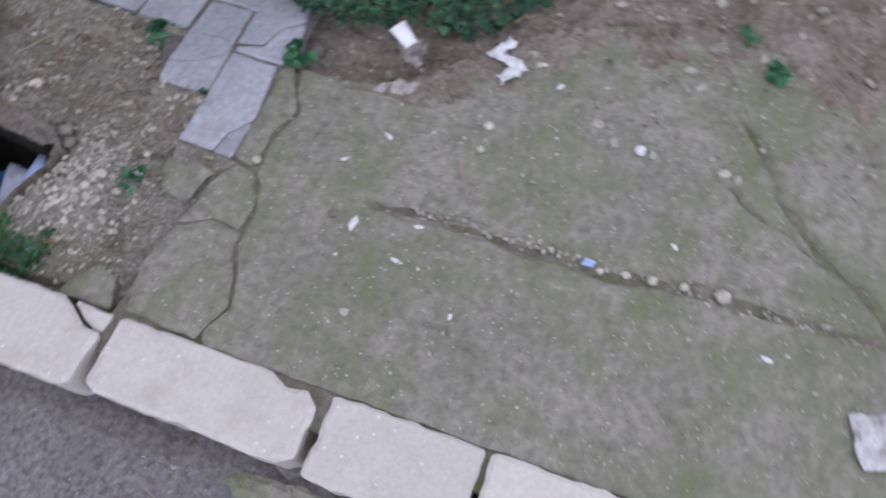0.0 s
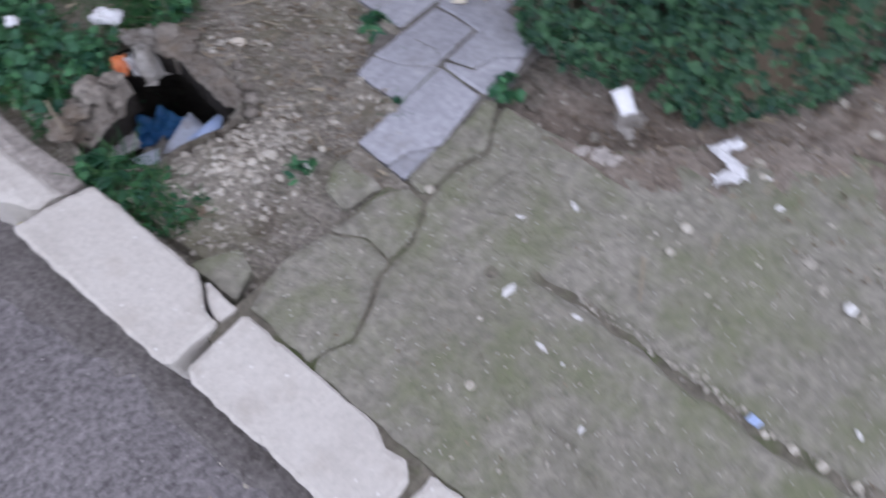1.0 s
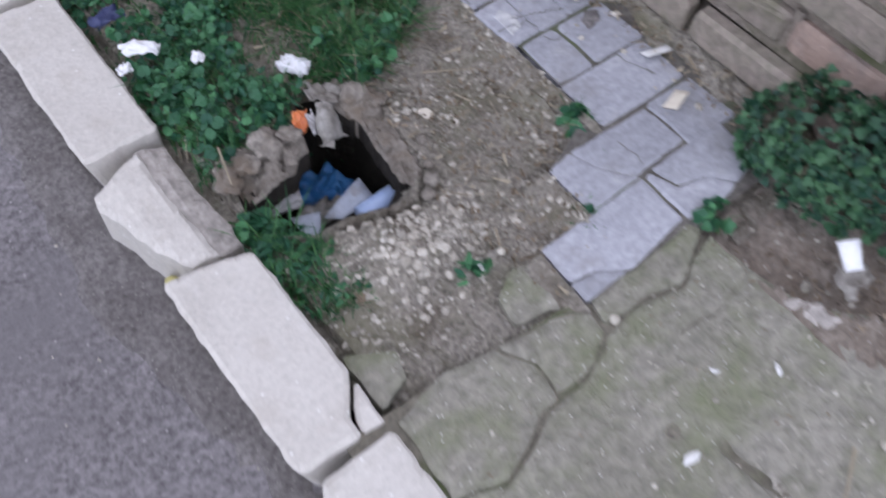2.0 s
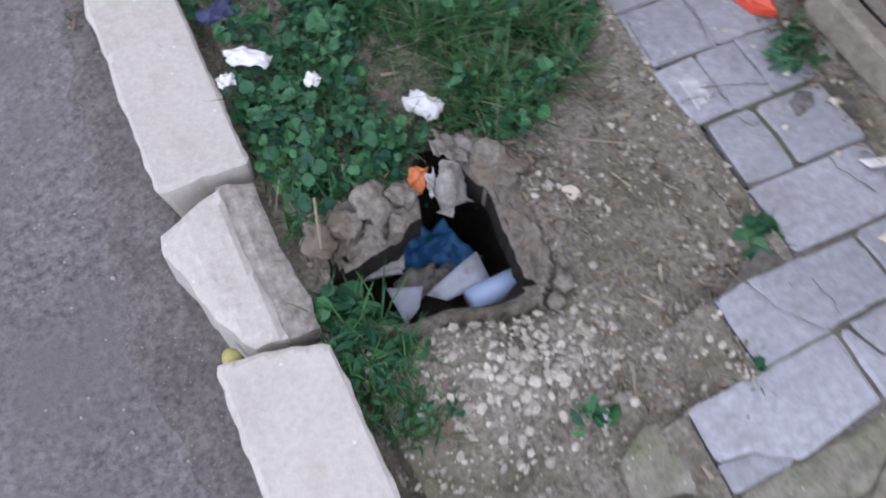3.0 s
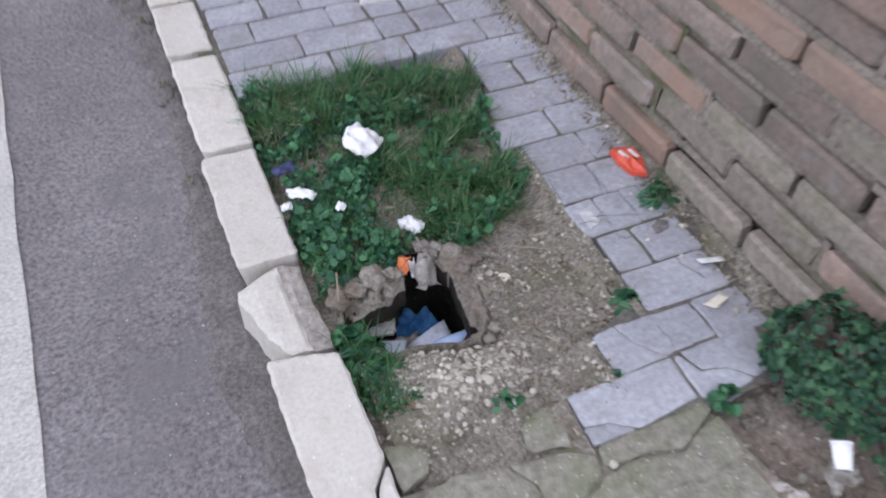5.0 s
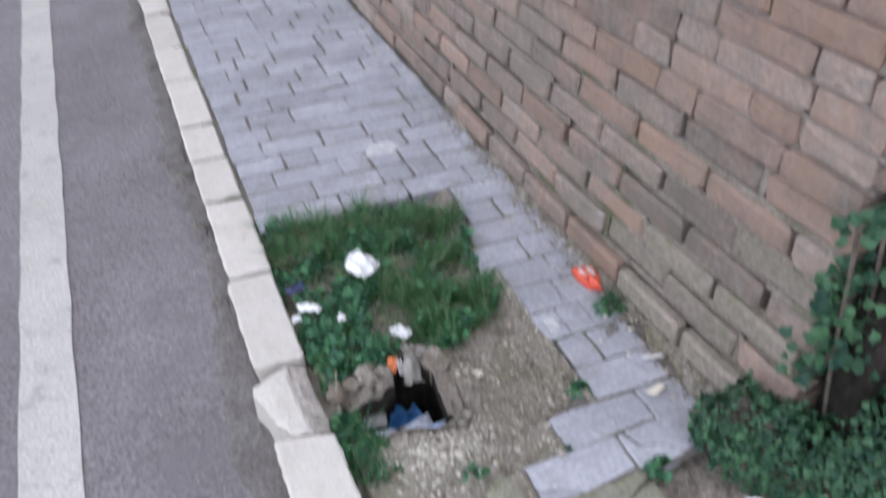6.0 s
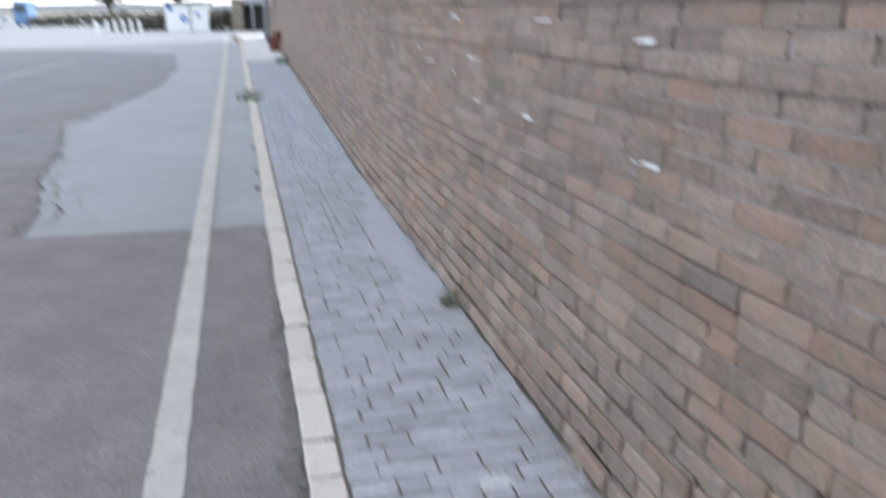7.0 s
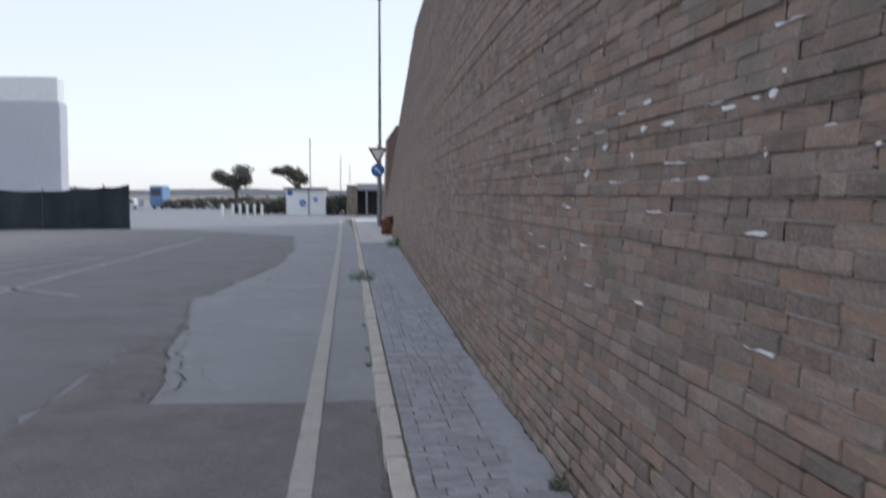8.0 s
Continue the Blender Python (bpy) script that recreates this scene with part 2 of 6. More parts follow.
DARK_BLUE = mat("navy_plastic", [(0.0255, 0.034, 0.085), (0.0425, 0.051, 0.119)], scale=14, fine=70, rough=0.4, mix=0.2, bump=0.1)
CAP_CREAM = mat("cream_plastic", [(0.493, 0.442, 0.357), (0.544, 0.493, 0.408)], scale=20, fine=90, rough=0.6, mix=0.1, bump=0.1)
FENCE_DARK = mat("dark_mesh_screen", [(0.03, 0.04, 0.05), (0.045, 0.055, 0.065)], scale=0.6, fine=20, rough=0.9, mix=0.2, bump=0)
STEEL = mat("grey_steel", [(0.22, 0.23, 0.25), (0.28, 0.29, 0.31)], scale=2, fine=30, rough=0.5, mix=0.1, bump=0, metal=0.4)
PLASTER = mat("pale_plaster", [(0.46, 0.48, 0.52), (0.50, 0.52, 0.56)], scale=0.2, fine=4, rough=0.9, mix=0.05, bump=0)
WHITE_PAINT = mat("white_paint", [(0.70, 0.72, 0.72), (0.76, 0.78, 0.78)], scale=2, fine=20, rough=0.6, mix=0.05, bump=0)
BLUE_PAINT = mat("blue_paint", [(0.03, 0.13, 0.40), (0.04, 0.16, 0.46)], scale=2, fine=20, rough=0.5, mix=0.05, bump=0)
# blue paint made paler, with the haze of distance in its colour
HAZED_TRUCK = mat("faded_blue_paint", [(0.13, 0.24, 0.42), (0.16, 0.28, 0.46)], scale=2, fine=20, rough=0.5, mix=0.05, bump=0)
RED_PAINT = mat("red_paint", [(0.20, 0.06, 0.06), (0.24, 0.08, 0.08)], scale=2, fine=20, rough=0.5, mix=0.05, bump=0)
DARK_ROOF = mat("dark_roof", [(0.07, 0.07, 0.075), (0.10, 0.10, 0.105)], scale=2, fine=20, rough=0.8, mix=0.1, bump=0)
# pale blue-grey: distance haze is put into the hills' own colour
FAR_HAZE = mat("far_green", [(0.30, 0.32, 0.35), (0.36, 0.38, 0.41)], scale=0.3, fine=3, rough=1.0, mix=0.4, bump=0)


# ---- mesh helpers ----
def mesh_ob(name, verts, faces, material, parent=None, label="", smooth=False):
    me = bpy.data.meshes.new(name)
    me.from_pydata([tuple(v) for v in verts], [], faces)
    me.materials.append(material)
    if smooth:
        me.polygons.foreach_set("use_smooth", [True] * len(me.polygons))
    me.update()
    ob = new(name, me)
    if parent:
        ob.parent = parent
    if label:
        ob["label"] = label
    return ob


def part(name, bm, material, parent=None, label="", smooth=False):
    me = bpy.data.meshes.new(name)
    bm.to_mesh(me)
    bm.free()
    me.materials.append(material)
    if smooth:
        me.polygons.foreach_set("use_smooth", [True] * len(me.polygons))
    ob = new(name, me)
    if parent:
        ob.parent = parent
    if label:
        ob["label"] = label
    return ob


def box_bm(x0, x1, y0, y1, z0, z1, bevel=0.0, seg=1):
    bm = bmesh.new()
    bmesh.ops.create_cube(bm, size=1, matrix=Matrix.Translation(((x0 + x1) / 2, (y0 + y1) / 2, (z0 + z1) / 2)) @ Matrix.Diagonal((x1 - x0, y1 - y0, z1 - z0, 1)))
    if bevel:
        bmesh.ops.bevel(bm, geom=bm.edges[:], offset=bevel, segments=seg, affect="EDGES")
    return bm


def cyl_bm(r0, r1, h, seg=16, z0=0.0):
    bm = bmesh.new()
    bmesh.ops.create_cone(bm, cap_ends=True, segments=seg, radius1=r0, radius2=r1, depth=h, matrix=Matrix.Translation((0, 0, z0 + h / 2)))
    return bm


def smoothstep(a, b, v):
    t = min(1.0, max(0.0, (v - a) / (b - a)))
    return t * t * (3 - 2 * t)


def fbm(x, y, s, z=0.0):
    return noise.fractal(Vector((x * s, y * s, z)), 1.0, 2.0, 4)


def inside(px, py, poly):
    hit = False
    n = len(poly)
    for i in range(n):
        (x1, y1), (x2, y2) = poly[i], poly[i - 1]
        if (y1 > py) != (y2 > py) and px < (x2 - x1) * (py - y1) / (y2 - y1) + x1:
            hit = not hit
    return hit


def nearest(px, py, line, closed=True):
    """Distance to a polyline and the nearest point on it."""
    best, where = 1e9, (px, py)
    n = len(line)
    for i in range(n if closed else n - 1):
        (x1, y1), (x2, y2) = line[i], line[(i + 1) % n]
        dx, dy = x2 - x1, y2 - y1
        t = max(0.0, min(1.0, ((px - x1) * dx + (py - y1) * dy) / (dx * dx + dy * dy + 1e-12)))
        qx, qy = x1 + t * dx, y1 + t * dy
        d = math.hypot(px - qx, py - qy)
        if d < best:
            best, where = d, (qx, qy)
    return best, where


def ragged(poly, step=0.02, amp=0.004, seed=0.0):
    """The outline with more corners, pushed about a little, as a broken edge is."""
    out = []
    n = len(poly)
    for i in range(n):
        (x1, y1), (x2, y2) = poly[i], poly[(i + 1) % n]
        k = max(1, int(math.hypot(x2 - x1, y2 - y1) / step))
        for j in range(k):
            t = j / k
            x, y = x1 + (x2 - x1) * t, y1 + (y2 - y1) * t
            out.append((x + amp * noise.noise(Vector((x * 40, y * 40, seed))), y + amp * noise.noise(Vector((x * 40, y * 40, seed + 7)))))
    return out


def sheet(name, poly, height, step, thick, material, parent=None, label="", edge=0.004, under=0.0):
    """A solid piece with this outline: an uneven top over a fine grid, a worn rim and sides down to its underside."""
    xs, ys = [p[0] for p in poly], [p[1] for p in poly]
    nx, ny = int((max(xs) - min(xs)) / step) + 2, int((max(ys) - min(ys)) / step) + 2
    x0, y0 = min(xs) - step * 0.5, min(ys) - step * 0.5
    ids, verts, faces = {}, [], []
    for j in range(ny):
        for i in range(nx):
            if inside(x0 + (i + 0.5) * step, y0 + (j + 0.5) * step, poly):
                f = []
                for a, b in ((i, j), (i + 1, j), (i + 1, j + 1), (i, j + 1)):
                    if (a, b) not in ids:
                        ids[a, b] = len(verts)
                        verts.append([x0 + a * step, y0 + b * step, 0.0])
                    f.append(ids[a, b])
                faces.append(f)
    count = {}
    for f in faces:
        for a, b in zip(f, f[1:] + f[:1]):
            count[a, b] = 1
    rim = [(a, b) for a, b in count if (b, a) not in count]
    on_rim = {a for e in rim for a in e}
    for k, v in enumerate(verts):
        d = 1.0
        if k in on_rim:
            _, (v[0], v[1]) = nearest(v[0], v[1], poly)
            d = 0.0
        v[2] = height(v[0], v[1]) - (edge if d == 0.0 else 0.0)
    base = {}
    mid = (min(xs) + max(xs)) / 2
    for a in on_rim:
        base[a] = len(verts)
        verts.append([verts[a][0] + (under if verts[a][0] < mid else 0.0), verts[a][1], verts[a][2] - thick])
    faces += [[b, a, base[a], base[b]] for a, b in rim]
    return mesh_ob(name, verts, faces, material, parent, label)


def rock_bm(r, seed, flat=0.7, sub=2, rough=0.25):
    bm = bmesh.new()
    bmesh.ops.create_icosphere(bm, subdivisions=sub, radius=r)
    for v in bm.verts:
        n = noise.noise(v.co * (1.6 / r) + Vector((seed * 3.1, seed * 1.7, 0)))
        v.co *= 1 + rough * n
        v.co.z *= flat
    return bm


ICO = bmesh.new()
bmesh.ops.create_icosphere(ICO, subdivisions=1, radius=1.0)
ICO_V = [v.co.copy() for v in ICO.verts]
ICO_F = [[v.index for v in f.verts] for f in ICO.faces]
ICO.free()


def pebbles(name, spots, material, label, category):
    """Many small stones in one mesh: spots of x, y, z, radius."""
    verts, faces = [], []
    rng = random.Random(name)
    for x, y, z, r in spots:
        rot = Euler((rng.random() * 6, rng.random() * 6, rng.random() * 6)).to_matrix()
        sx, sy, sz = r * rng.uniform(0.8, 1.5), r * rng.uniform(0.7, 1.1), r * rng.uniform(0.5, 0.9)
        turn = rng.random() * 6.3
        c, s = math.cos(turn), math.sin(turn)
        k = len(verts)
        for v in ICO_V:
            w = rot @ (v * rng.uniform(0.85, 1.15))
            ax, ay = w.x * sx, w.y * sy
            verts.append((x + ax * c - ay * s, y + ax * s + ay * c, z + w.z * sz))
        faces += [[k + i for i in f] for f in ICO_F]
    return tagged(mesh_ob(name, verts, faces, material), label, category, kind="stuff")


def leaves_mesh(spots, shape="ivy"):
    """Leaves as small folded blades: spots of place, normal, size, turn."""
    verts, faces = [], []
    if shape == "ivy":
        outline = [(0, 0), (0.42, 0.10), (0.55, 0.45), (0.32, 0.62), (0, 1.0), (-0.32, 0.62), (-0.55, 0.45), (-0.42, 0.10)]
    elif shape == "round":
        outline = [(0, 0), (0.35, 0.05), (0.55, 0.35), (0.42, 0.75), (0, 0.9), (-0.42, 0.75), (-0.55, 0.35), (-0.35, 0.05)]
    else:
        outline = [(0, 0), (0.14, 0.25), (0.17, 0.5), (0.11, 0.8), (0, 1.0), (-0.11, 0.8), (-0.17, 0.5), (-0.14, 0.25)]
    for p, nrm, size, turn in spots:
        q = Vector(nrm).to_track_quat("Z", "Y").to_matrix() @ Matrix.Rotation(turn, 3, "Z")
        k = len(verts)
        for x, y in outline:
            verts.append(Vector(p) + q @ Vector((x * size, y * size, (abs(x) * 0.35 - 0.25 * y * y) * size)))
        verts.append(Vector(p) + q @ Vector((0, 0.5 * size, -0.05 * size)))
        n = len(outline)
        faces += [[k + i, k + (i + 1) % n, k + n] for i in range(n)]
    return verts, faces


def blades_mesh(spots):
    """Grass blades: spots of foot, height, width, lean vector."""
    verts, faces = [], []
    for (x, y, z), h, w, (lx, ly) in spots:
        a = math.atan2(ly, lx) + 1.57
        wx, wy = math.cos(a) * w / 2, math.sin(a) * w / 2
        k = len(verts)
        for t, f in ((0, 1.0), (0.5, 0.85), (0.85, 0.45)):
            bx, by, bz = x + lx * h * t * t, y + ly * h * t * t, z + h * t * (1 - 0.25 * t * math.hypot(lx, ly))
            verts += [(bx - wx * f, by - wy * f, bz), (bx + wx * f, by + wy * f, bz)]
        verts.append((x + lx * h, y + ly * h, z + h * (1 - 0.25 * math.hypot(lx, ly))))
        faces += [[k, k + 1, k + 3, k + 2], [k + 2, k + 3, k + 5, k + 4], [k + 4, k + 5, k + 6]]
    return verts, faces


def crumpled(name, w, d, seed, material, fold=0.25, step=9, parent=None, label="", spread=0.22, dome=0.0):
    """A crumpled sheet of tissue or film round its own origin."""
    verts, faces = [], []
    n = step
    for j in range(n + 1):
        for i in range(n + 1):
            u, v = i / n - 0.5, j / n - 0.5
            a = noise.noise(Vector((u * 3 + seed, v * 3, seed)))
            b = noise.noise(Vector((u * 3, v * 3 + seed, 5.0)))
            c = noise.noise(Vector((u * 5 + seed, v * 5, 9.0)))
            q = 1.0
            if dome:
                q = 1.0 - 0.28 * (abs(u) + abs(v)) ** 2
            verts.append((w * q * (u + spread * a), d * q * (v + spread * b), min(w, d) * (fold * (0.6 + c + 0.5 * a) + dome * (1 - 4 * u * u) * (1 - 4 * v * v))))
    for j in range(n):
        for i in range(n):
            k = j * (n + 1) + i
            faces.append([k, k + 1, k + n + 2, k + n + 1])
    low = min(v[2] for v in verts)
    verts = [(x, y, z - low) for x, y, z in verts]
    ob = mesh_ob(name, verts, faces, material, parent, label, smooth=True)
    so = ob.modifiers.new("thickness", "SOLIDIFY")
    so.thickness = 0.0012
    return ob


# ---- large structure: ground, road, pavement bed ----
GROUND_Z, ROAD_Z = -0.16, -0.09
big = [(-900, -900), (900, -900), (900, 1500), (-900, 1500)]
washed = [(0.145, 2.045), (0.435, 2.045), (0.435, 2.315), (0.145, 2.315)]
tagged(mesh_ob("ground", [(x, y, GROUND_Z) for x, y in big + washed], [[0, 1, 5, 4], [1, 2, 6, 5], [2, 3, 7, 6], [3, 0, 4, 7]], SOIL), "dry stony earth reaching to the horizon", "ground", kind="structure")

road_outline = [(-45, -60), (0.012, -60), (0.012, 27.0), (-0.02, 40), (-0.5, 52), (6, 60), (20, 66), (20, 300), (-45, 300)]
tagged(mesh_ob("road", [(x, y, ROAD_Z - 0.008) for x, y in road_outline], [list(range(len(road_outline)))], ASPHALT_OLD),
       "worn pale grey asphalt road beside the kerb", "road", kind="structure")


def road_height(x, y):
    dip = 0.003 * math.exp(-((x + 0.02) / 0.03) ** 2)
    return ROAD_Z + 0.002 + 0.002 * fbm(x, y, 6) - dip


patch = [(-2.42, -0.6), (0.09, -0.6), (0.09, 7.26), (-0.5, 7.22), (-1.05, 7.25), (-1.69, 7.29), (-1.72, 8.0), (-1.95, 9.2), (-2.05, 9.95), (-2.42, 10.3)]
sheet("road_patch", ragged(patch, 0.15, 0.03), road_height, 0.06, 0.01, ASPHALT)
tagged(bpy.data.objects["road_patch"], "darker fresher asphalt patch with a straight seam", "road", kind="structure")
patch2 = [(-44, -50), (-2.41, -50), (-2.41, 9.9), (-2.05, 9.9), (-2.2, 11.6), (-2.45, 13.2), (-2.3, 15.0), (-2.05, 17.3), (-1.75, 19.5), (-1.7, 25.0), (-2.2, 33.0), (-7.0, 39.0), (-16, 44), (-44, 46)]
ring = ragged(patch2, 0.25, 0.22)
mesh_ob("road_patch_wide", [(x, y, ROAD_Z - 0.002) for x, y in ring], [list(range(len(ring)))], ASPHALT_MID)
tagged(bpy.data.objects["road_patch_wide"], "darker asphalt patch with a ragged edge", "road", kind="structure")


def paint_strip(name, pts, width, label, paint=ROAD_PAINT):
    verts, faces = [], []
    for i, (x, y) in enumerate(pts):
        a, b = pts[max(0, i - 1)], pts[min(len(pts) - 1, i + 1)]
        d = Vector((b[0] - a[0], b[1] - a[1])).normalized()
        w = width / 2 * (1 + 0.06 * noise.noise(Vector((x * 5, y * 5, 0))) + 0.08 * noise.noise(Vector((x * 23, y * 23, 4))))
        verts += [(x - d.y * w, y + d.x * w, ROAD_Z + 0.006), (x + d.y * w, y - d.x * w, ROAD_Z + 0.006)]
    faces = [[2 * i, 2 * i + 1, 2 * i + 3, 2 * i + 2] for i in range(len(pts) - 1)]
    return tagged(mesh_ob(name, verts, faces, paint), label, "road marking", kind="structure")


paint_strip("edge_line", [(-0.452 - 0.00012 * max(0, y - 8) ** 2, y) for y in [k * 0.1 - 0.6 for k in range(110)] + [10.4 + k for k in range(42)]], 0.126,
            "worn white painted line along the road edge")
paint_strip("lane_line", [(-5.68 + 0.027 * k + 0.03 * math.sin(k), 14.6 + k) for k in range(18)], 0.16, "faded white painted lane line", FADED_PAINT)
paint_strip("stop_line", [(-6.4, 16.1), (-5.3, 15.2), (-4.25, 14.3)], 0.14, "faded white painted cross line", FADED_PAINT)
for x0, y0, x1, y1 in ((-7.3, 15.9, -6.1, 22.5), (-8.4, 17.4, -6.6, 22.9), (-9.4, 19.0, -7.2, 23.5)):
    paint_strip("hatch_line", [(x0 + (x1 - x0) * k / 8, y0 + (y1 - y0) * k / 8) for k in range(9)], 0.16, "faded white painted hatching on asphalt", FADED_PAINT)
for k, (pts, wide) in enumerate(([[(-1.80, 7.35), (-1.72, 8.0), (-1.95, 9.2), (-2.08, 10.2), (-2.2, 11.6), (-2.45, 13.2)], 0.07], [[(-1.62, 7.5), (-1.60, 8.1), (-1.85, 9.4), (-1.95, 10.8)], 0.035],
                                 [[(-2.45, 13.0), (-2.3, 15.0), (-2.05, 17.3), (-1.75, 19.3)], 0.06], [[(-1.3, 7.9), (-1.5, 8.3), (-1.45, 8.8)], 0.012], [[(-1.62, 16.0), (-1.66, 17.0), (-1.5, 18.2)], 0.03],
                                 [[(-2.0, 7.4), (-2.3, 8.4), (-2.9, 9.3)], 0.02])):
    line = []
    for (xa, ya), (xb, yb) in zip(pts, pts[1:]):
        n = max(2, int(math.hypot(xb - xa, yb - ya) / 0.07))
        line += [(xa + (xb - xa) * t / n, ya + (yb - ya) * t / n) for t in range(n)]
    verts = []
    for x, y in line:
        x += 0.09 * noise.noise(Vector((x * 3, y * 3, k))) + 0.03 * noise.noise(Vector((x * 14, y * 14, k)))
        w = 0.002 + 0.45 * wide * max(0.0, noise.noise(Vector((y * 3.1, k * 7.7, 2.0))) + 0.15)
        verts += [(x - w, y, ROAD_Z + 0.006), (x + w, y, ROAD_Z + 0.006)]
    tagged(mesh_ob("road_crack", verts, [[2 * i, 2 * i + 1, 2 * i + 3, 2 * i + 2] for i in range(len(line) - 1)], GUTTER), "dark crumbling crack in the asphalt", "crack", kind="structure")

gd = ragged([(-0.055, 0.2), (0.03, 0.2), (0.03, 6.5), (-0.02, 6.5), (-0.03, 5.2), (-0.06, 4.95), (-0.03, 4.6), (-0.05, 3.7), (-0.09, 3.6), (-0.04, 3.3), (-0.03, 2.8), (-0.07, 2.4), (-0.10, 2.2), (-0.05, 2.0), (-0.02, 1.6)], 0.03, 0.03, 4)
tagged(sheet("gutter_dirt", gd, lambda x, y: ROAD_Z + 0.006 + 0.003 * fbm(x, y, 20) - 0.05 * max(0.0, -0.03 - x), 0.012, 0.004, GUTTER), "dark ragged strip along the kerb foot", "dirt", kind="structure")
tagged(mesh_ob("verge_ground", [(0.94, -60, -0.06), (60, -60, -0.06), (60, 1.72, -0.06), (0.94, 1.72, -0.06)], [[0, 1, 2, 3]], DUST), "dusty open ground beside the wall", "ground", kind="structure")
tagged(mesh_ob("road_patch_back", [(-2.41, -14, ROAD_Z), (0.05, -14, ROAD_Z), (0.05, -0.59, ROAD_Z), (-2.41, -0.59, ROAD_Z)], [[0, 1, 2, 3]], ASPHALT), "dark asphalt along the kerb", "road", kind="structure")
pavement = tagged(new("pavement"), "grey concrete block pavement with worn joints", "pavement", kind="structure")


def left_edge(y):
    """Where the blocks begin, inward from the kerb."""
    if y < 1.85:
        return 0.446
    if y < 1.957:
        return 0.548
    if y < 2.48:
        return 0.672
    if y < 2.93:
        return 0.628 + 0.07 * smoothstep(2.5, 2.8, y)
    return 0.138


def wall_face(y):
    """The wall's face at the ground."""
    near = 0.905 + 0.03 * max(0.0, (2.7 - y))
    return near + 0.0165 * max(0.0, y - 8.0)


def batter(y):
    return 0.085 + 0.085 * smoothstep(6, 34, y)


bed_v, bed_f = [], []
ys = [1.75 + 0.05 * k for k in range(26)] + [3.1 + 0.5 * k for k in range(49)]
for y in ys:
    bed_v += [(left_edge(y) + (0.004 if y < 2.95 else -0.05), y, -0.002), (wall_face(y) + 0.08, y, -0.002)]
bed_f = [[2 * i, 2 * i + 1, 2 * i + 3, 2 * i + 2] for i in range(len(ys) - 1)]
mesh_ob("joint_bed", bed_v, bed_f, JOINT_DIRT, pavement, "dark earth in the joints")


# ---- soil with the pit ----
PIT = [(0.152, 2.150), (0.168, 2.215), (0.215, 2.245), (0.290, 2.262), (0.330, 2.300), (0.392, 2.300), (0.418, 2.265), (0.412, 2.190),
       (0.405, 2.110), (0.402, 2.064), (0.376, 2.042), (0.316, 2.052), (0.264, 2.070), (0.220, 2.070), (0.185, 2.092)]


def soil_height(x, y):
    z = -0.030 + 0.012 * fbm(x, y, 9) + 0.005 * fbm(x, y, 40)
    z += 0.016 * math.exp(-(((x - 0.30) / 0.09) ** 2 + ((y - 1.97) / 0.07) ** 2))
    if x < 0.15:
        z -= 0.02
    if x > 0.64 and y > 1.95:
        z = min(z, -0.03)
    if y < 2.93:
        z += (0.031 + 0.004 * fbm(x, y, 22)) * smoothstep(0.07, 0.0, left_edge(y) - x) if x < left_edge(y) else 0.0
    d, _ = nearest(x, y, PIT)
    if inside(x, y, PIT):
        deep = -0.150 - 0.050 * smoothstep(2.14, 2.19, y) - 0.30 * max(smoothstep(0.366, 0.380, x) * smoothstep(2.12, 2.15, y), smoothstep(2.262, 2.275, y))
        front = smoothstep(0.0, 0.075 if y < 2.10 else 0.012, d)
        z = z * (1 - front) + (deep + 0.006 * fbm(x, y, 25)) * front
    else:
        z -= 0.02 * math.exp(-d / 0.012)
    return z


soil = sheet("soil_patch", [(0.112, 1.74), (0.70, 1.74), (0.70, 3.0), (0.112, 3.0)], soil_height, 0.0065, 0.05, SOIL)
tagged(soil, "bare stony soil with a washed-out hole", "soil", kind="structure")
# the pit's soil below its rim turns near black, as painted shade
soil.data.materials.append(HOLLOW_SHADE)
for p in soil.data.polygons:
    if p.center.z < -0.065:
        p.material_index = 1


VERGE_SLABS = [[(0.0, 0.0), (0.0, 1.7), (0.45, 1.705), (0.66, 1.728), (0.672, 1.64), (0.690, 1.562), (0.794, 1.46), (0.89, 1.38), (0.97, 1.24), (1.03, 1.08), (1.02, 0.93), (0.99, 0.77), (0.96, 0.2), (0.95, -0.9), (0.0, -0.9)]]


def verge_height(x, y):
    lift = 0.05 * smoothstep(0.75, 1.3, x) + 0.02 * fbm(x, y, 5) + 0.012 * fbm(x, y, 16) + 0.006 * fbm(x, y, 45)
    z = -0.026 + lift
    cover = 0.0
    for outline in VERGE_SLABS:
        d, _ = nearest(x, y, outline)
        if inside(x, y, outline):
            if x < 0.66 or y < -0.2:
                return -0.03
            cover = 1 - smoothstep(0.0, 0.22, d)
            z = -0.014 + 0.018 * cover + (0.010 * fbm(x, y, 11) + 0.008 * fbm(x, y, 38)) * (0.35 + 0.65 * cover)
    return z


tagged(sheet("verge_soil", [(0.50, -0.9), (3.2, -0.9), (3.2, 1.745), (0.62, 1.745)], verge_height, 0.014, 0.1, DUST), "loose earth and debris beside the concrete", "soil", kind="structure")
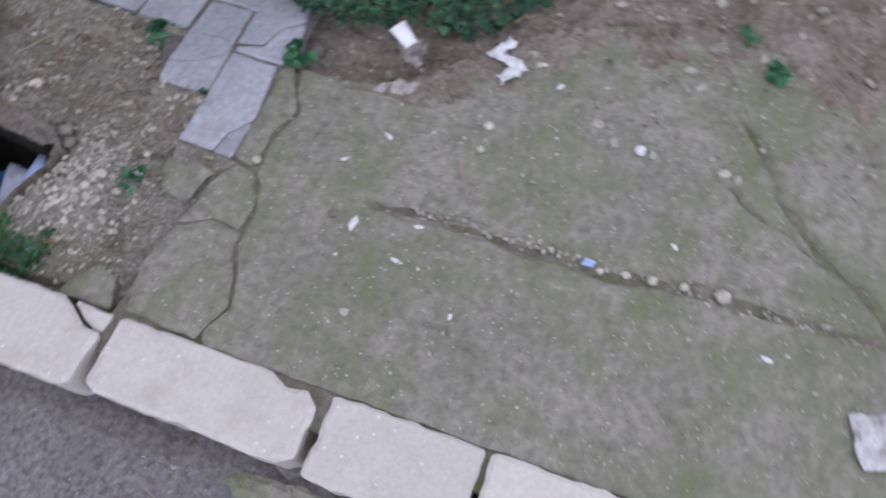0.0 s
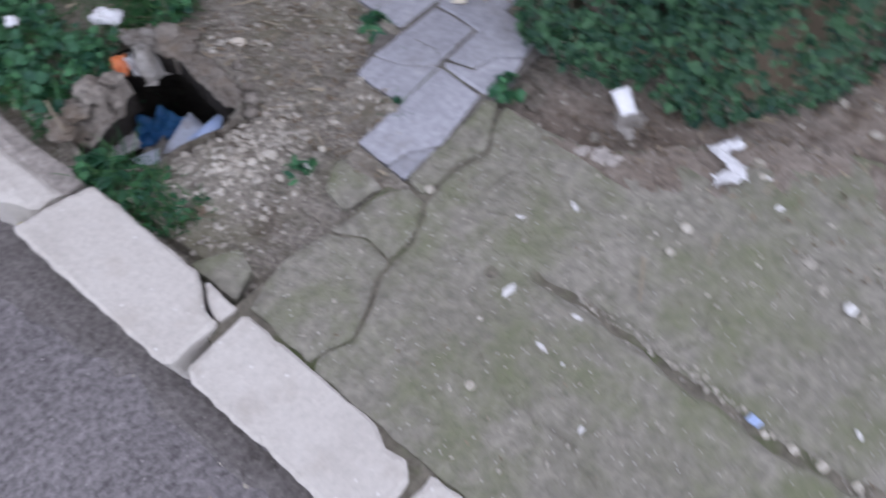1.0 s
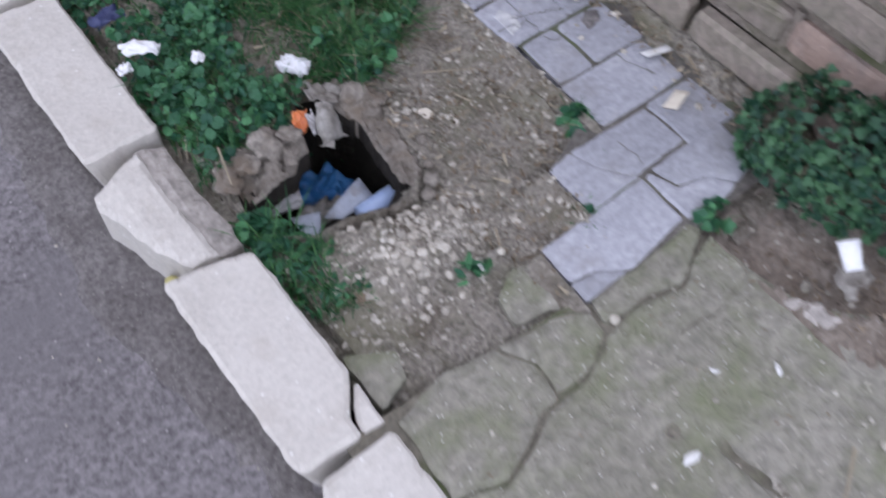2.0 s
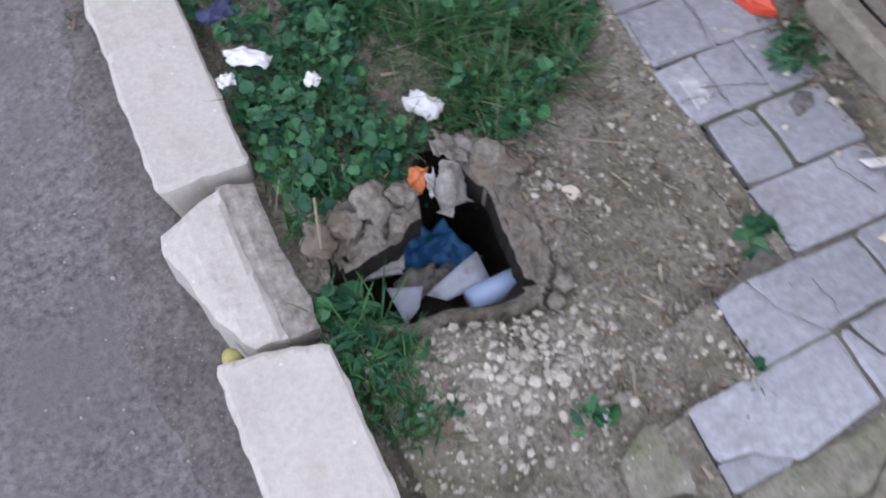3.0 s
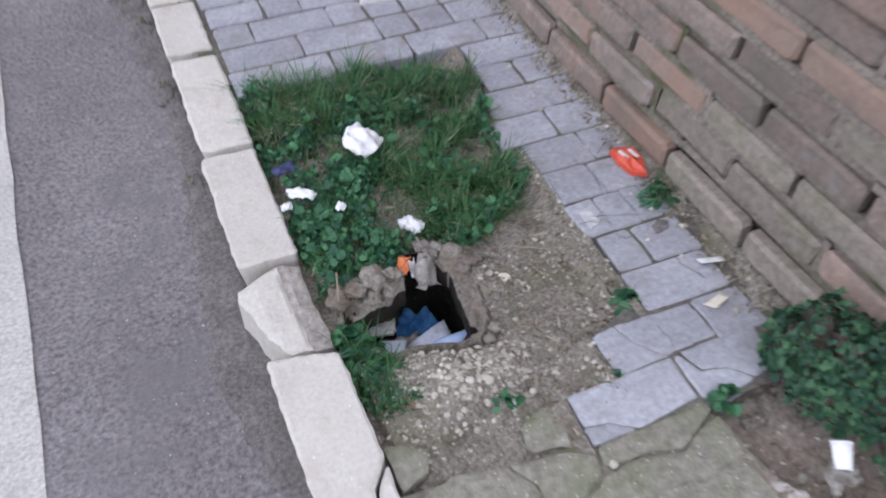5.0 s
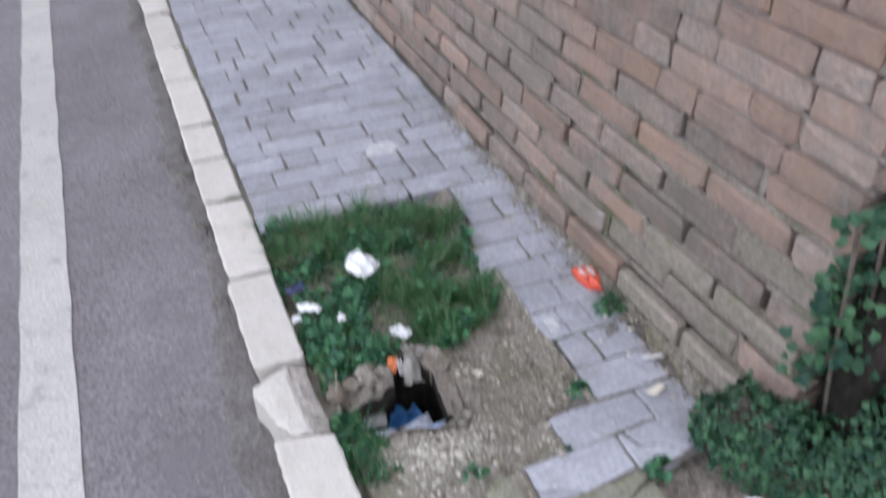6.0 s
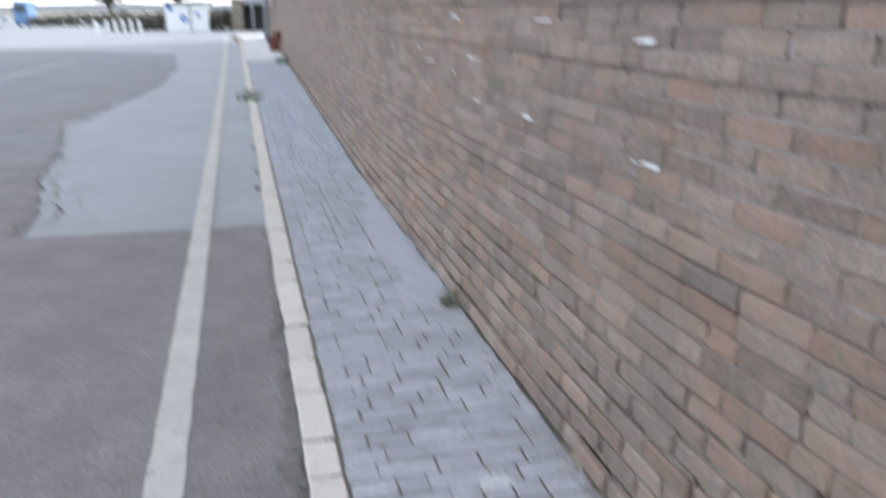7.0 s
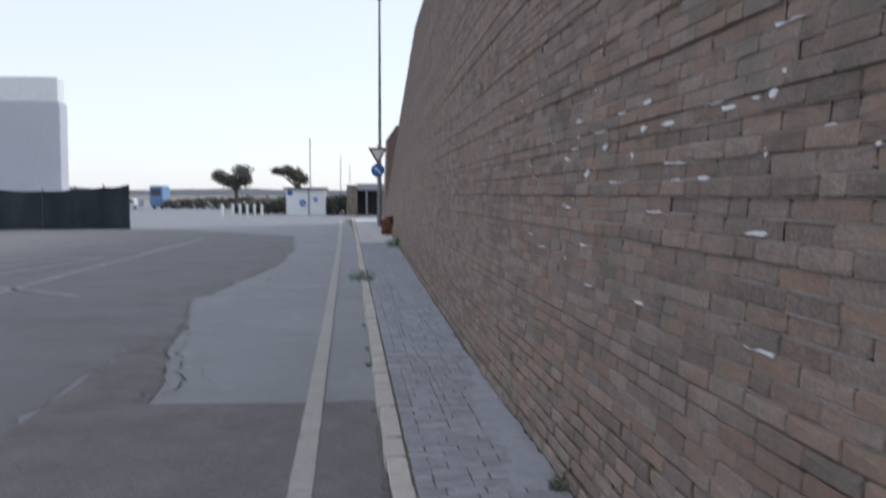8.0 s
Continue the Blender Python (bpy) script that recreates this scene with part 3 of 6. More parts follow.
strip = sheet("wall_foot_soil", ragged([(0.70, 1.70), (0.98, 1.70), (0.93, 2.5), (0.92, 3.4), (0.88, 3.4), (0.86, 2.6), (0.80, 2.0)], 0.03, 0.01),
              lambda x, y: -0.008 + 0.02 * smoothstep(0.84, 0.93, x) + 0.012 * fbm(x, y, 14) + 0.006 * fbm(x, y, 45) - 0.02 * (1 - smoothstep(0.72, 0.88, x)), 0.012, 0.02, SOIL)
tagged(strip, "earth and litter drifted against the wall foot", "soil", kind="structure")


# ---- concrete apron, cracked into pieces ----
def slab_height(k):
    return lambda x, y: 0.004 * fbm(x, y, 3, k) + 0.0012 * fbm(x, y, 18, k) + 0.0008 * fbm(x, y, 60, k)


GROOVE = [(0.433, 1.597), (0.449, 1.466), (0.458, 1.326), (0.452, 1.185), (0.471, 1.010), (0.483, 0.898), (0.489, 0.697), (0.50, 0.0), (0.50, -0.9)]
MAIN = [(0.150, 1.652), (0.197, 1.630), (0.248, 1.645), (0.291, 1.669), (0.324, 1.671), (0.369, 1.672), (0.434, 1.700)]
OUTER = [(0.452, 1.705), (0.511, 1.711), (0.571, 1.690), (0.607, 1.712), (0.66, 1.728), (0.672, 1.64), (0.690, 1.562), (0.794, 1.46), (0.89, 1.38), (0.97, 1.24), (1.03, 1.08), (1.02, 0.93), (0.99, 0.77), (0.96, 0.2)]
CRACKS = [([(0.445, 1.50)] + GROOVE[1:], 0.010, 0.0145), ([(0.860, 0.985), (0.780, 0.930), (0.697, 0.888), (0.640, 0.835), (0.602, 0.792), (0.560, 0.735), (0.510, 0.690)], 0.009, 0.0125),
          ([(0.689, 0.971), (0.655, 0.925), (0.642, 0.907), (0.615, 0.830), (0.590, 0.790)], 0.006, 0.009), ([(0.452, 1.70), (0.50, 1.655), (0.59, 1.64), (0.66, 1.66)], 0.004, 0.006),
          ([(0.30, 1.50), (0.27, 1.42), (0.285, 1.33), (0.25, 1.26)], 0.003, 0.005), ([(0.46, 1.30), (0.53, 1.27), (0.60, 1.29), (0.67, 1.24)], 0.003, 0.005)]


def carve(x, y):
    """Worn joints and cracks: how deep the surface lies below the slab."""
    d0 = 0.0
    for line, wide, deep in CRACKS:
        wx, wy = x + 0.006 * noise.noise(Vector((x * 45, y * 45, 2.0))) + 0.010 * noise.noise(Vector((x * 13, y * 13, 1.0))), y + 0.006 * noise.noise(Vector((x * 45, y * 45, 8.0)))
        d, _ = nearest(wx, wy, line, False)
        if d < wide * 3:
            uneven = 0.75 + 0.6 * noise.noise(Vector((x * 14, y * 14, 4.0)))
            d0 = max(d0, deep * uneven * math.exp(-(d / wide) ** 2))
    for cx, cy, r, h in ((0.408, 1.557, 0.014, 0.009), (0.272, 1.372, 0.006, 0.008), (0.285, 1.40, 0.005, 0.006)):
        d0 = max(d0, h * math.exp(-(((x - cx) ** 2 + (y - cy) ** 2) / r ** 2)))
    return d0


slabs = [
    ([(0.131, 0.2), (0.131, 1.645)] + MAIN + OUTER, 0.005),
    ([(0.134, 1.659), (0.197, 1.637), (0.247, 1.652), (0.290, 1.676), (0.320, 1.678), (0.327, 1.730), (0.297, 1.778), (0.221, 1.792), (0.138, 1.775)], 0.006),
    ([(0.332, 1.730), (0.325, 1.679), (0.369, 1.680), (0.434, 1.708), (0.440, 1.742), (0.400, 1.766), (0.335, 1.772), (0.305, 1.780)], 0.006),
    ([(0.136, 1.895), (0.198, 1.856), (0.182, 1.820), (0.136, 1.803)], 0.006),
    ([(0.345, 1.792), (0.400, 1.780), (0.440, 1.760), (0.445, 1.832), (0.400, 1.862), (0.358, 1.835)], 0.006),
    ([(0.442, 1.713), (0.511, 1.716), (0.571, 1.695), (0.610, 1.717), (0.660, 1.745), (0.650, 1.760), (0.53, 1.753), (0.450, 1.753)], 0.005),
]
apron = tagged(new("concrete_apron"), "mossy cracked concrete slab beside the kerb", "concrete slab", kind="structure")
for k, (outline, amp) in enumerate(slabs):
    drop = [0, 0.0, -0.003, -0.010, -0.010, -0.001][k]
    h = slab_height(k * 3.3)
    sheet("slab", ragged(outline, 0.018, amp, k), (lambda x, y: h(x, y) - carve(x, y)) if k == 0 else (lambda x, y: h(x, y) + drop), 0.0072, 0.05, CONCRETE, apron, edge=0.0025)
part("slab", box_bm(0.138, 0.95, -14.0, 0.196, -0.08, 0.0, 0.003), CONCRETE, apron)
sheet("crack_fill", [(0.07, -0.9), (0.60, -0.9), (0.95, 0.6), (0.95, 1.0), (0.66, 1.60), (0.66, 1.75), (0.07, 1.80)], lambda x, y: -0.006 + 0.003 * fbm(x, y, 30), 0.03, 0.01, CRACK_DIRT, apron, "earth in the cracks")
# ---- kerb ----
kerb = tagged(new("kerb"), "pale limestone kerb with worn and broken stones", "kerb", kind="structure")
joints = [-0.75, -0.35, 0.10, 0.46, 0.82, 1.197, 1.437, 1.778, 2.103, 2.345, 2.705, 3.100, 3.365, 3.620, 4.02, 4.36, 4.78, 4.99, 5.50]
rk = random.Random(4)
for i, (a, b) in enumerate(zip(joints, joints[1:])):
    if a == 2.103:
        continue
    g = 0.006 if a < 2.5 else 0.011
    x0, x1 = (0.008 if a < 2.6 else 0.018) + rk.uniform(-0.006, 0.006), 0.128 + rk.uniform(-0.006, 0.004)
    outline = [(x0 + 0.006, a + g), (x1 - 0.006, a + g + rk.uniform(-0.004, 0.004)), (x1, a + g + 0.008), (x1, b - g - 0.008), (x1 - 0.006, b - g + rk.uniform(-0.006, 0.004)),
               (x0 + 0.006, b - g), (x0, b - g - 0.01), (x0, a + g + 0.01)]
    if a == 1.778:
        outline = [(0.010, 1.788), (0.090, 1.788), (0.094, 1.815), (0.112, 1.84), (0.128, 1.87), (0.126, 2.085), (0.118, 2.092), (0.085, 2.098), (0.052, 2.108), (0.004, 2.112), (0.000, 2.10), (0.004, 1.80)]
    if a == 1.437:
        outline = [(0.022, 1.448), (0.100, 1.446), (0.118, 1.47), (0.112, 1.50), (0.128, 1.53), (0.128, 1.762), (0.120, 1.770), (0.020, 1.768), (0.010, 1.752), (0.010, 1.47)]
    tilt = rk.uniform(-0.004, 0.004)
    sheet("kerb_stone", ragged(outline, 0.016, 0.0055, i), lambda x, y: 0.004 + tilt + 0.0014 * fbm(x, y, 10, i) + 0.0004 * fbm(x, y, 50, i), 0.006, 0.26, LIMESTONE, kerb, edge=0.004, under=0.05)
sheet("kerb_chip", ragged([(0.096, 1.788), (0.126, 1.786), (0.130, 1.858), (0.116, 1.836), (0.099, 1.812)], 0.012, 0.003), lambda x, y: 0.0 + 0.003 * fbm(x, y, 30), 0.006, 0.1, LIMESTONE, kerb)
sheet("kerb_stone", ragged([(-0.004, 2.300), (0.040, 2.318), (0.080, 2.331), (0.078, 2.285), (0.080, 2.195), (0.086, 2.112), (0.048, 2.118), (0.022, 2.165), (0.008, 2.228), (-0.008, 2.276)], 0.012, 0.005, 3),
      lambda x, y: 0.0 - 0.22 * max(0.0, 0.03 - x) + 0.10 * (y - 2.2) * (x - 0.05) + 0.003 * fbm(x, y, 16) + 0.0012 * fbm(x, y, 60), 0.006, 0.12, LIMESTONE, kerb, "broken cream limestone kerb stone", edge=0.004)
sheet("kerb_core", ragged([(0.074, 2.338), (0.122, 2.332), (0.119, 2.24), (0.128, 2.158), (0.124, 2.116), (0.080, 2.112), (0.074, 2.195), (0.072, 2.285)], 0.012, 0.004, 5),
      lambda x, y: -0.007 - 0.40 * max(0.0, x - 0.092) + 0.005 * fbm(x, y, 20) + 0.002 * fbm(x, y, 70), 0.006, 0.2, KERB_SIDE, kerb, "grey broken core of the kerb stone", edge=0.002)
for k in range(26):
    part("kerb_stone", box_bm(0.010, 0.128, -1.256 - 0.5 * k, -0.768 - 0.5 * k, -0.25, 0.004, 0.008, 2), LIMESTONE, kerb)
y = 5.50
while y < 52:
    step = rk.choice([0.4, 0.5, 0.62, 0.75])
    x0 = 0.012 - 0.0004 * max(0, y - 20) ** 2 * 0.1
    part("kerb_stone", box_bm(x0 + rk.uniform(-0.012, 0.012), x0 + 0.118, y + rk.uniform(0.006, 0.02), y + step - rk.uniform(0.006, 0.02), -0.25, 0.006 + rk.uniform(-0.005, 0.004), 0.008, 2), LIMESTONE, kerb)
    y += step

tagged(sheet("gutter_concrete", ragged([(-0.075, 1.0), (0.006, 0.98), (0.006, 1.50), (-0.022, 1.56), (-0.045, 1.48), (-0.06, 1.2)], 0.02, 0.012, 6), lambda x, y: -0.078 + 0.006 * fbm(x, y, 14), 0.009, 0.02, CONCRETE),
       "grey concrete haunch showing at the kerb foot", "concrete", kind="structure")

# ---- far end of the pavement: pale concrete ----
part("pavement_end", box_bm(0.135, 1.42, 27.0, 52.0, -0.2, 0.012, 0.01), PALE_END, pavement, "pale smooth concrete pavement")
tagged(sheet("cement_smear", ragged([(0.62, 4.95), (0.90, 4.88), (0.905, 7.0), (0.925, 8.4), (0.88, 8.6), (0.80, 7.6), (0.70, 7.0), (0.66, 6.2), (0.72, 5.6)], 0.04, 0.10),
             lambda x, y: 0.006 + 0.003 * fbm(x, y, 7), 0.03, 0.008, CEMENT), "thin cement smear spread over the paving", "cement patch", kind="structure")

for k, pts in enumerate(([(0.50, 6.3), (0.47, 8.0), (0.37, 9.65), (0.40, 11.74), (0.48, 15.1)], [(0.62, 8.2), (0.70, 9.6), (0.66, 11.5)])):
    verts, n = [], 0
    for (xa, ya), (xb, yb) in zip(pts, pts[1:]):
        for t in range(14):
            x, y = xa + (xb - xa) * t / 14, ya + (yb - ya) * t / 14
            x += 0.03 * noise.noise(Vector((x * 9, y * 9, k)))
            w = 0.001 + 0.008 * max(0.0, noise.noise(Vector((y * 3, k, 1.0))) + 0.1)
            verts += [(x - w, y, 0.0065), (x + w, y, 0.0065)]
            n += 1
    tagged(mesh_ob("pavement_crack", verts, [[2 * i, 2 * i + 1, 2 * i + 3, 2 * i + 2] for i in range(n - 1)], JOINT_DIRT), "dark dirt-filled crack along the paving", "crack", kind="structure")

# ---- brick wall: core, then bricks ----
WALL_Y0, WALL_Y1, WALL_H = 1.705, 46.0, 10.15
wall = tagged(new("wall_right"), "tall battered wall of weathered brown brick", "brick wall", kind="structure")
cols = [WALL_Y0 + 0.03, 2.2, 2.7, 4, 6, 8, 10, 13, 16, 19, 22, 25, 28, 31, 34, 38, 42, WALL_Y1 - 0.03]
cv, cf = [], []
for y in cols:
    xf = wall_face(y) + 0.021
    cv += [(xf, y, -0.3), (xf + batter(y) * WALL_H, y, WALL_H), (xf + 4.5, y, WALL_H), (xf + 4.5, y, -0.3)]
for i in range(len(cols) - 1):
    a, b = 4 * i, 4 * i + 4
    cf += [[a, b, b + 1, a + 1], [a + 1, b + 1, b + 2, a + 2], [a + 2, b + 2, b + 3, a + 3]]
cf += [[0, 1, 2, 3], [len(cv) - 1, len(cv) - 2, len(cv) - 3, len(cv) - 4]]
mesh_ob("wall_core", cv, cf, MORTAR, wall, "recessed mortar")
spur = [(1.58, -0.2), (1.78, 4.3), (2.22, 4.93), (4.5, 4.93), (4.5, -0.2)]
mesh_ob("wall_spur", [(x, y, z) for y in (45.0, 47.2) for x, z in spur], [[4, 3, 2, 1, 0], [5, 6, 7, 8, 9]] + [[i, (i + 1) % 5, 5 + (i + 1) % 5, 5 + i] for i in range(5)], BRICK_RUN, wall, "lower buttress at the wall's far end")


# ---- far things ----
def panel_fence():
    ob = tagged(new("screen_fence"), "dark green mesh screen fence on posts", "fence")
    pts = [(-24, 34.5), (-19, 36.5), (-15.1, 39.0), (-13.4, 40.0), (-12.1, 40.2), (-10.9, 40.2), (-9.75, 40.0)]
    tops = [1.75, 1.7, 1.66, 1.56, 1.66, 1.74, 1.86]
    for i, ((xa, ya), (xb, yb)) in enumerate(zip(pts, pts[1:])):
        verts, faces = [], []
        for k in range(9):
            t = k / 8
            x, y = xa + (xb - xa) * t, ya + (yb - ya) * t + 0.05 * math.sin(9 * t + i)
            top = tops[i] + (tops[i + 1] - tops[i]) * t - 0.06 * math.sin(3.14 * t)
            verts += [(x, y, -0.12), (x, y, top), (x, y + 0.02, top), (x, y + 0.02, -0.12)]
        for k in range(8):
            a = 4 * k
            faces += [[a, a + 4, a + 5, a + 1], [a + 1, a + 5, a + 6, a + 2], [a + 2, a + 6, a + 7, a + 3]]
        mesh_ob("screen_panel", verts, faces, FENCE_DARK, ob)
        p = part("post", cyl_bm(0.035, 0.035, tops[i] + 0.25, 8, -0.12), STEEL, ob)
        p.location = (xa, ya + 0.08, 0)
    return ob


panel_fence()

block = tagged(new("apartment_building"), "large plain pale building behind the fence", "building")
part("building_wall", box_bm(-48, -24.55, 78, 80, -0.2, 9.2, 0.05), PLASTER, block)
part("roof_storey", box_bm(-48, -24.7, 78.05, 79.8, 9.21, 11.3, 0.05), WHITE_PAINT, block, "paler top storey")


def tree(x, y, h, fork, clumps, seed):
    """A forked trunk, a limb to each clump, and the clumps of small leaves: (dx, z, half width, half height)."""
    rng = random.Random(seed)
    ob = tagged(new("tree"), "forked grey-green tree with a ragged crown", "tree", group="distant trees")
    ob.location = (x, y, -0.12)
    bm = bmesh.new()
    bmesh.ops.create_cone(bm, cap_ends=True, segments=9, radius1=0.30, radius2=0.17, depth=fork, matrix=Matrix.Translation((0, 0, fork / 2)))
    part("trunk", bm, BARK, ob)
    spots = []
    for dx, z, w, t in clumps:
        start, end = Vector((0, 0, fork * 0.95)), Vector((dx, rng.uniform(-0.4, 0.4), z))
        d = end - start
        b = bmesh.new()
        bmesh.ops.create_cone(b, cap_ends=True, segments=6, radius1=0.13, radius2=0.03, depth=d.length,
                              matrix=Matrix.Translation((start + end) / 2) @ d.to_track_quat("Z", "Y").to_matrix().to_4x4())
        part("limb", b, BARK, ob)
        for _ in range(int(900 * w)):
            v = Vector((rng.gauss(0, 1), rng.gauss(0, 1), rng.gauss(0, 1))).normalized() * rng.random() ** 0.4
            v *= 1 + 0.45 * noise.noise(v * 2.2 + Vector((seed, dx, z)))
            p = end + Vector((v.x * w, v.y * w, v.z * t))
            spots.append((p, (rng.gauss(0, 1), rng.gauss(0, 1), rng.gauss(0.5, 1)), rng.uniform(0.09, 0.19), rng.random() * 6))
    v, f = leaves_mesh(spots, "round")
    mesh_ob("crown", v, f, HAZED_LEAF, ob)
    return ob


tree(-11.7, 92, 4.6, 1.9, [(-1.7, 3.4, 0.75, 0.7), (-0.8, 2.9, 0.8, 0.7), (0.6, 3.7, 1.1, 0.95), (0.9, 3.0, 0.8, 0.7), (-0.1, 2.6, 0.8, 0.5)], 1)
tree(-5.5, 95, 4.6, 2.2, [(-2.3, 4.0, 0.7, 0.42), (-1.3, 4.0, 0.95, 0.6), (-0.3, 3.6, 1.0, 0.7), (0.3, 3.1, 0.8, 0.6)], 2)


def cabin():
    ob = tagged(new("kiosk"), "small white cabin with blue round emblems and flat roof", "kiosk")
    part("cabin_wall", box_bm(-4.75, -1.9, 65, 67.5, -0.12, 1.78, 0.02), WHITE_PAINT, ob)
    part("roof", box_bm(-4.95, -1.75, 64.8, 67.7, 1.785, 1.92, 0.02), DARK_ROOF, ob)
    for x, z, r in ((-3.55, 0.78, 0.24), (-2.62, 1.05, 0.16)):
        e = part("emblem", cyl_bm(r, r, 0.03, 20), BLUE_PAINT, ob)
        e.matrix_local = pose(x, 64.985, z, 90, 0, 0)
        c = part("emblem_mark", box_bm(-r * 0.5, r * 0.5, -0.01, 0.01, -r * 0.18, r * 0.18, 0.004), WHITE_PAINT, ob)
        c.matrix_local = pose(x, 64.945, z, 0, 35, 0)
    part("notice", box_bm(-4.65, -4.3, 64.97, 64.99, 1.35, 1.68), BLUE_PAINT, ob)
    part("corner_post", box_bm(-3.16, -3.06, 64.94, 64.99, -0.1, 1.76), STEEL, ob)
    return ob


cabin()


def shed():
    ob = tagged(new("garage"), "low grey building with a dark open doorway", "garage")
    part("garage_wall", box_bm(-0.35, 0.42, 64, 70, -0.12, 2.1, 0.02), MORTAR, ob)
    part("garage_back", box_bm(0.43, 4.5, 68, 70, -0.12, 2.0, 0.02), DARK_ROOF, ob)
    part("lintel", box_bm(0.40, 4.5, 63.9, 70, 1.72, 2.2, 0.02), CEMENT, ob)
    part("pier", box_bm(1.02, 1.16, 64, 64.3, -0.12, 1.70, 0.01), STEEL, ob)
    part("pier", box_bm(1.9, 2.3, 64, 64.3, -0.12, 1.70, 0.01), MORTAR, ob)
    return ob


shed()


def hedge(name, x0, x1, y, h0, h1, n, seed, label):
    rng = random.Random(seed)
    spots = []
    for _ in range(n):
        t = rng.random()
        x = x0 + (x1 - x0) * t
        top = h0 + (h1 - h0) * t
        z = top * rng.random() ** 0.6 * (0.85 + 0.3 * noise.noise(Vector((x * 0.8, seed, 0))))
        spots.append(((x, y + rng.uniform(-0.6, 0.6), z - 0.12), (rng.gauss(0, 1), -1, rng.gauss(0.4, 1)), rng.uniform(0.15, 0.32), rng.random() * 6))
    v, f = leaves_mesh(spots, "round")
    return tagged(mesh_ob(name, v, f, HAZED_LEAF), label, "hedge", kind="stuff")


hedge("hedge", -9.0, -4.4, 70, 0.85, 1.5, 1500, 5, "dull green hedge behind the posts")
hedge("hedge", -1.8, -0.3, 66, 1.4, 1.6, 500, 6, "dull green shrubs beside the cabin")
hedge("hedge", -19, -8.5, 92, 1.0, 1.5, 1200, 7, "distant shrubs along the road, haze in their colour")
for k in range(6):
    b = part("bollard", box_bm(-0.09, 0.09, -0.09, 0.09, -0.1, 0.72, 0.02), WHITE_PAINT)
    b.location = (-8.95 + 0.5 * k + (0.12 if k else -0.08), 63 + 0.05 * k, 0)
    tagged(b, "white square post at the roadside", "bollard", group="roadside posts")
for x, y, w, h, m in ((-20.4, 92, 1.25, 2.25, HAZED_TRUCK), (-23.2, 90, 1.8, 0.95, WHITE_PAINT)):
    v = tagged(new("parked_van"), "distant parked vehicle beside the road", "vehicle", group="distant vehicles")
    part("body", box_bm(x, x + w, y, y + 4, 0.12, h, 0.12, 2), m, v)
    for sx in (0.25, w - 0.25):
        wh = part("wheel", cyl_bm(0.3, 0.3, 0.2, 14), DARK_ROOF, v)
        wh.matrix_local = pose(x + sx, y + 0.6, 0.2, 0, 90, 0)
    part("window", box_bm(x + 0.15, x + w - 0.15, y - 0.02, y, h * 0.55, h * 0.85), DARK_ROOF, v)
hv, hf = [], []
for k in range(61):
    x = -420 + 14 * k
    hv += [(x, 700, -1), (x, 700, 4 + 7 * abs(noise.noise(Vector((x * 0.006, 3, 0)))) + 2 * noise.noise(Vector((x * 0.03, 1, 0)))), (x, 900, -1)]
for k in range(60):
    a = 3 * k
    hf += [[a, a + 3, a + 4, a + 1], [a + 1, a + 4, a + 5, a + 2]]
tagged(mesh_ob("backdrop", hv, hf, FAR_HAZE), "low hills on the horizon with haze in their colour", "hills", kind="structure")


def lamp_post(x, y, h, arm, label):
    ob = tagged(new("street_lamp"), label, "street lamp")
    ob.location = (x, y, 0)
    part("pole", cyl_bm(0.085 if arm else 0.07, 0.05, h, 14), STEEL, ob)
    part("base_collar", cyl_bm(0.13, 0.12, 0.25, 14), STEEL, ob)
    head = part("lamp_head", box_bm(-0.10, 0.10, -0.55, 0.10, h - 0.05, h + 0.08, 0.04, 2), STEEL, ob)
    return ob


lamp_post(1.20, 40.0, 10.1, True, "tall grey steel street lamp on the pavement")
for x, y, h in ((-4.3, 95, 7.2), (-1.4, 130, 6.95), (0.0, 165, 6.6)):
    lamp_post(x, y, h, False, "distant slim street lamp by the road")


def sign_post():
    ob = tagged(new("road_sign"), "give way triangle above a round blue sign", "road sign")
    ob.location = (1.10, 39.8, 0)
    part("sign_pole", cyl_bm(0.03, 0.03, 3.65, 10, 0.012), STEEL, ob)
    tri = bmesh.new()
    r = 0.46
    pts = [(-0.43, 0.30), (0.43, 0.30), (0.0, -0.44)]
    front = [tri.verts.new((x, -0.05, 3.22 + z)) for x, z in pts]
    back = [tri.verts.new((x, -0.03, 3.22 + z)) for x, z in pts]
    tri.faces.new(front)
    tri.faces.new(back[::-1])
    for i in range(3):
        tri.faces.new((front[i], back[i], back[(i + 1) % 3], front[(i + 1) % 3]))
    give = part("triangle_plate", tri, RED_PAINT, ob, "inverted triangle with a dark red rim")
    inner = bmesh.new()
    inner.faces.new([inner.verts.new((x * 0.66, -0.056, 3.235 + z * 0.66)) for x, z in pts])
    part("triangle_field", inner, WHITE_PAINT, give, "white field")
    disc = part("round_plate", cyl_bm(0.30, 0.30, 0.02, 24), BLUE_PAINT, ob, "blue disc with a white arrow")
    disc.matrix_local = pose(0, -0.03, 2.52, 90, 0, 0)
    arrow = bmesh.new()
    arrow.faces.new([arrow.verts.new((x, y, 0.026)) for x, y in ((-0.16, 0.16), (-0.12, -0.02), (-0.07, 0.03), (0.12, -0.16), (0.16, -0.12), (-0.03, 0.07), (0.02, 0.12))])
    part("arrow", arrow, WHITE_PAINT, disc)
    return ob


sign_post()


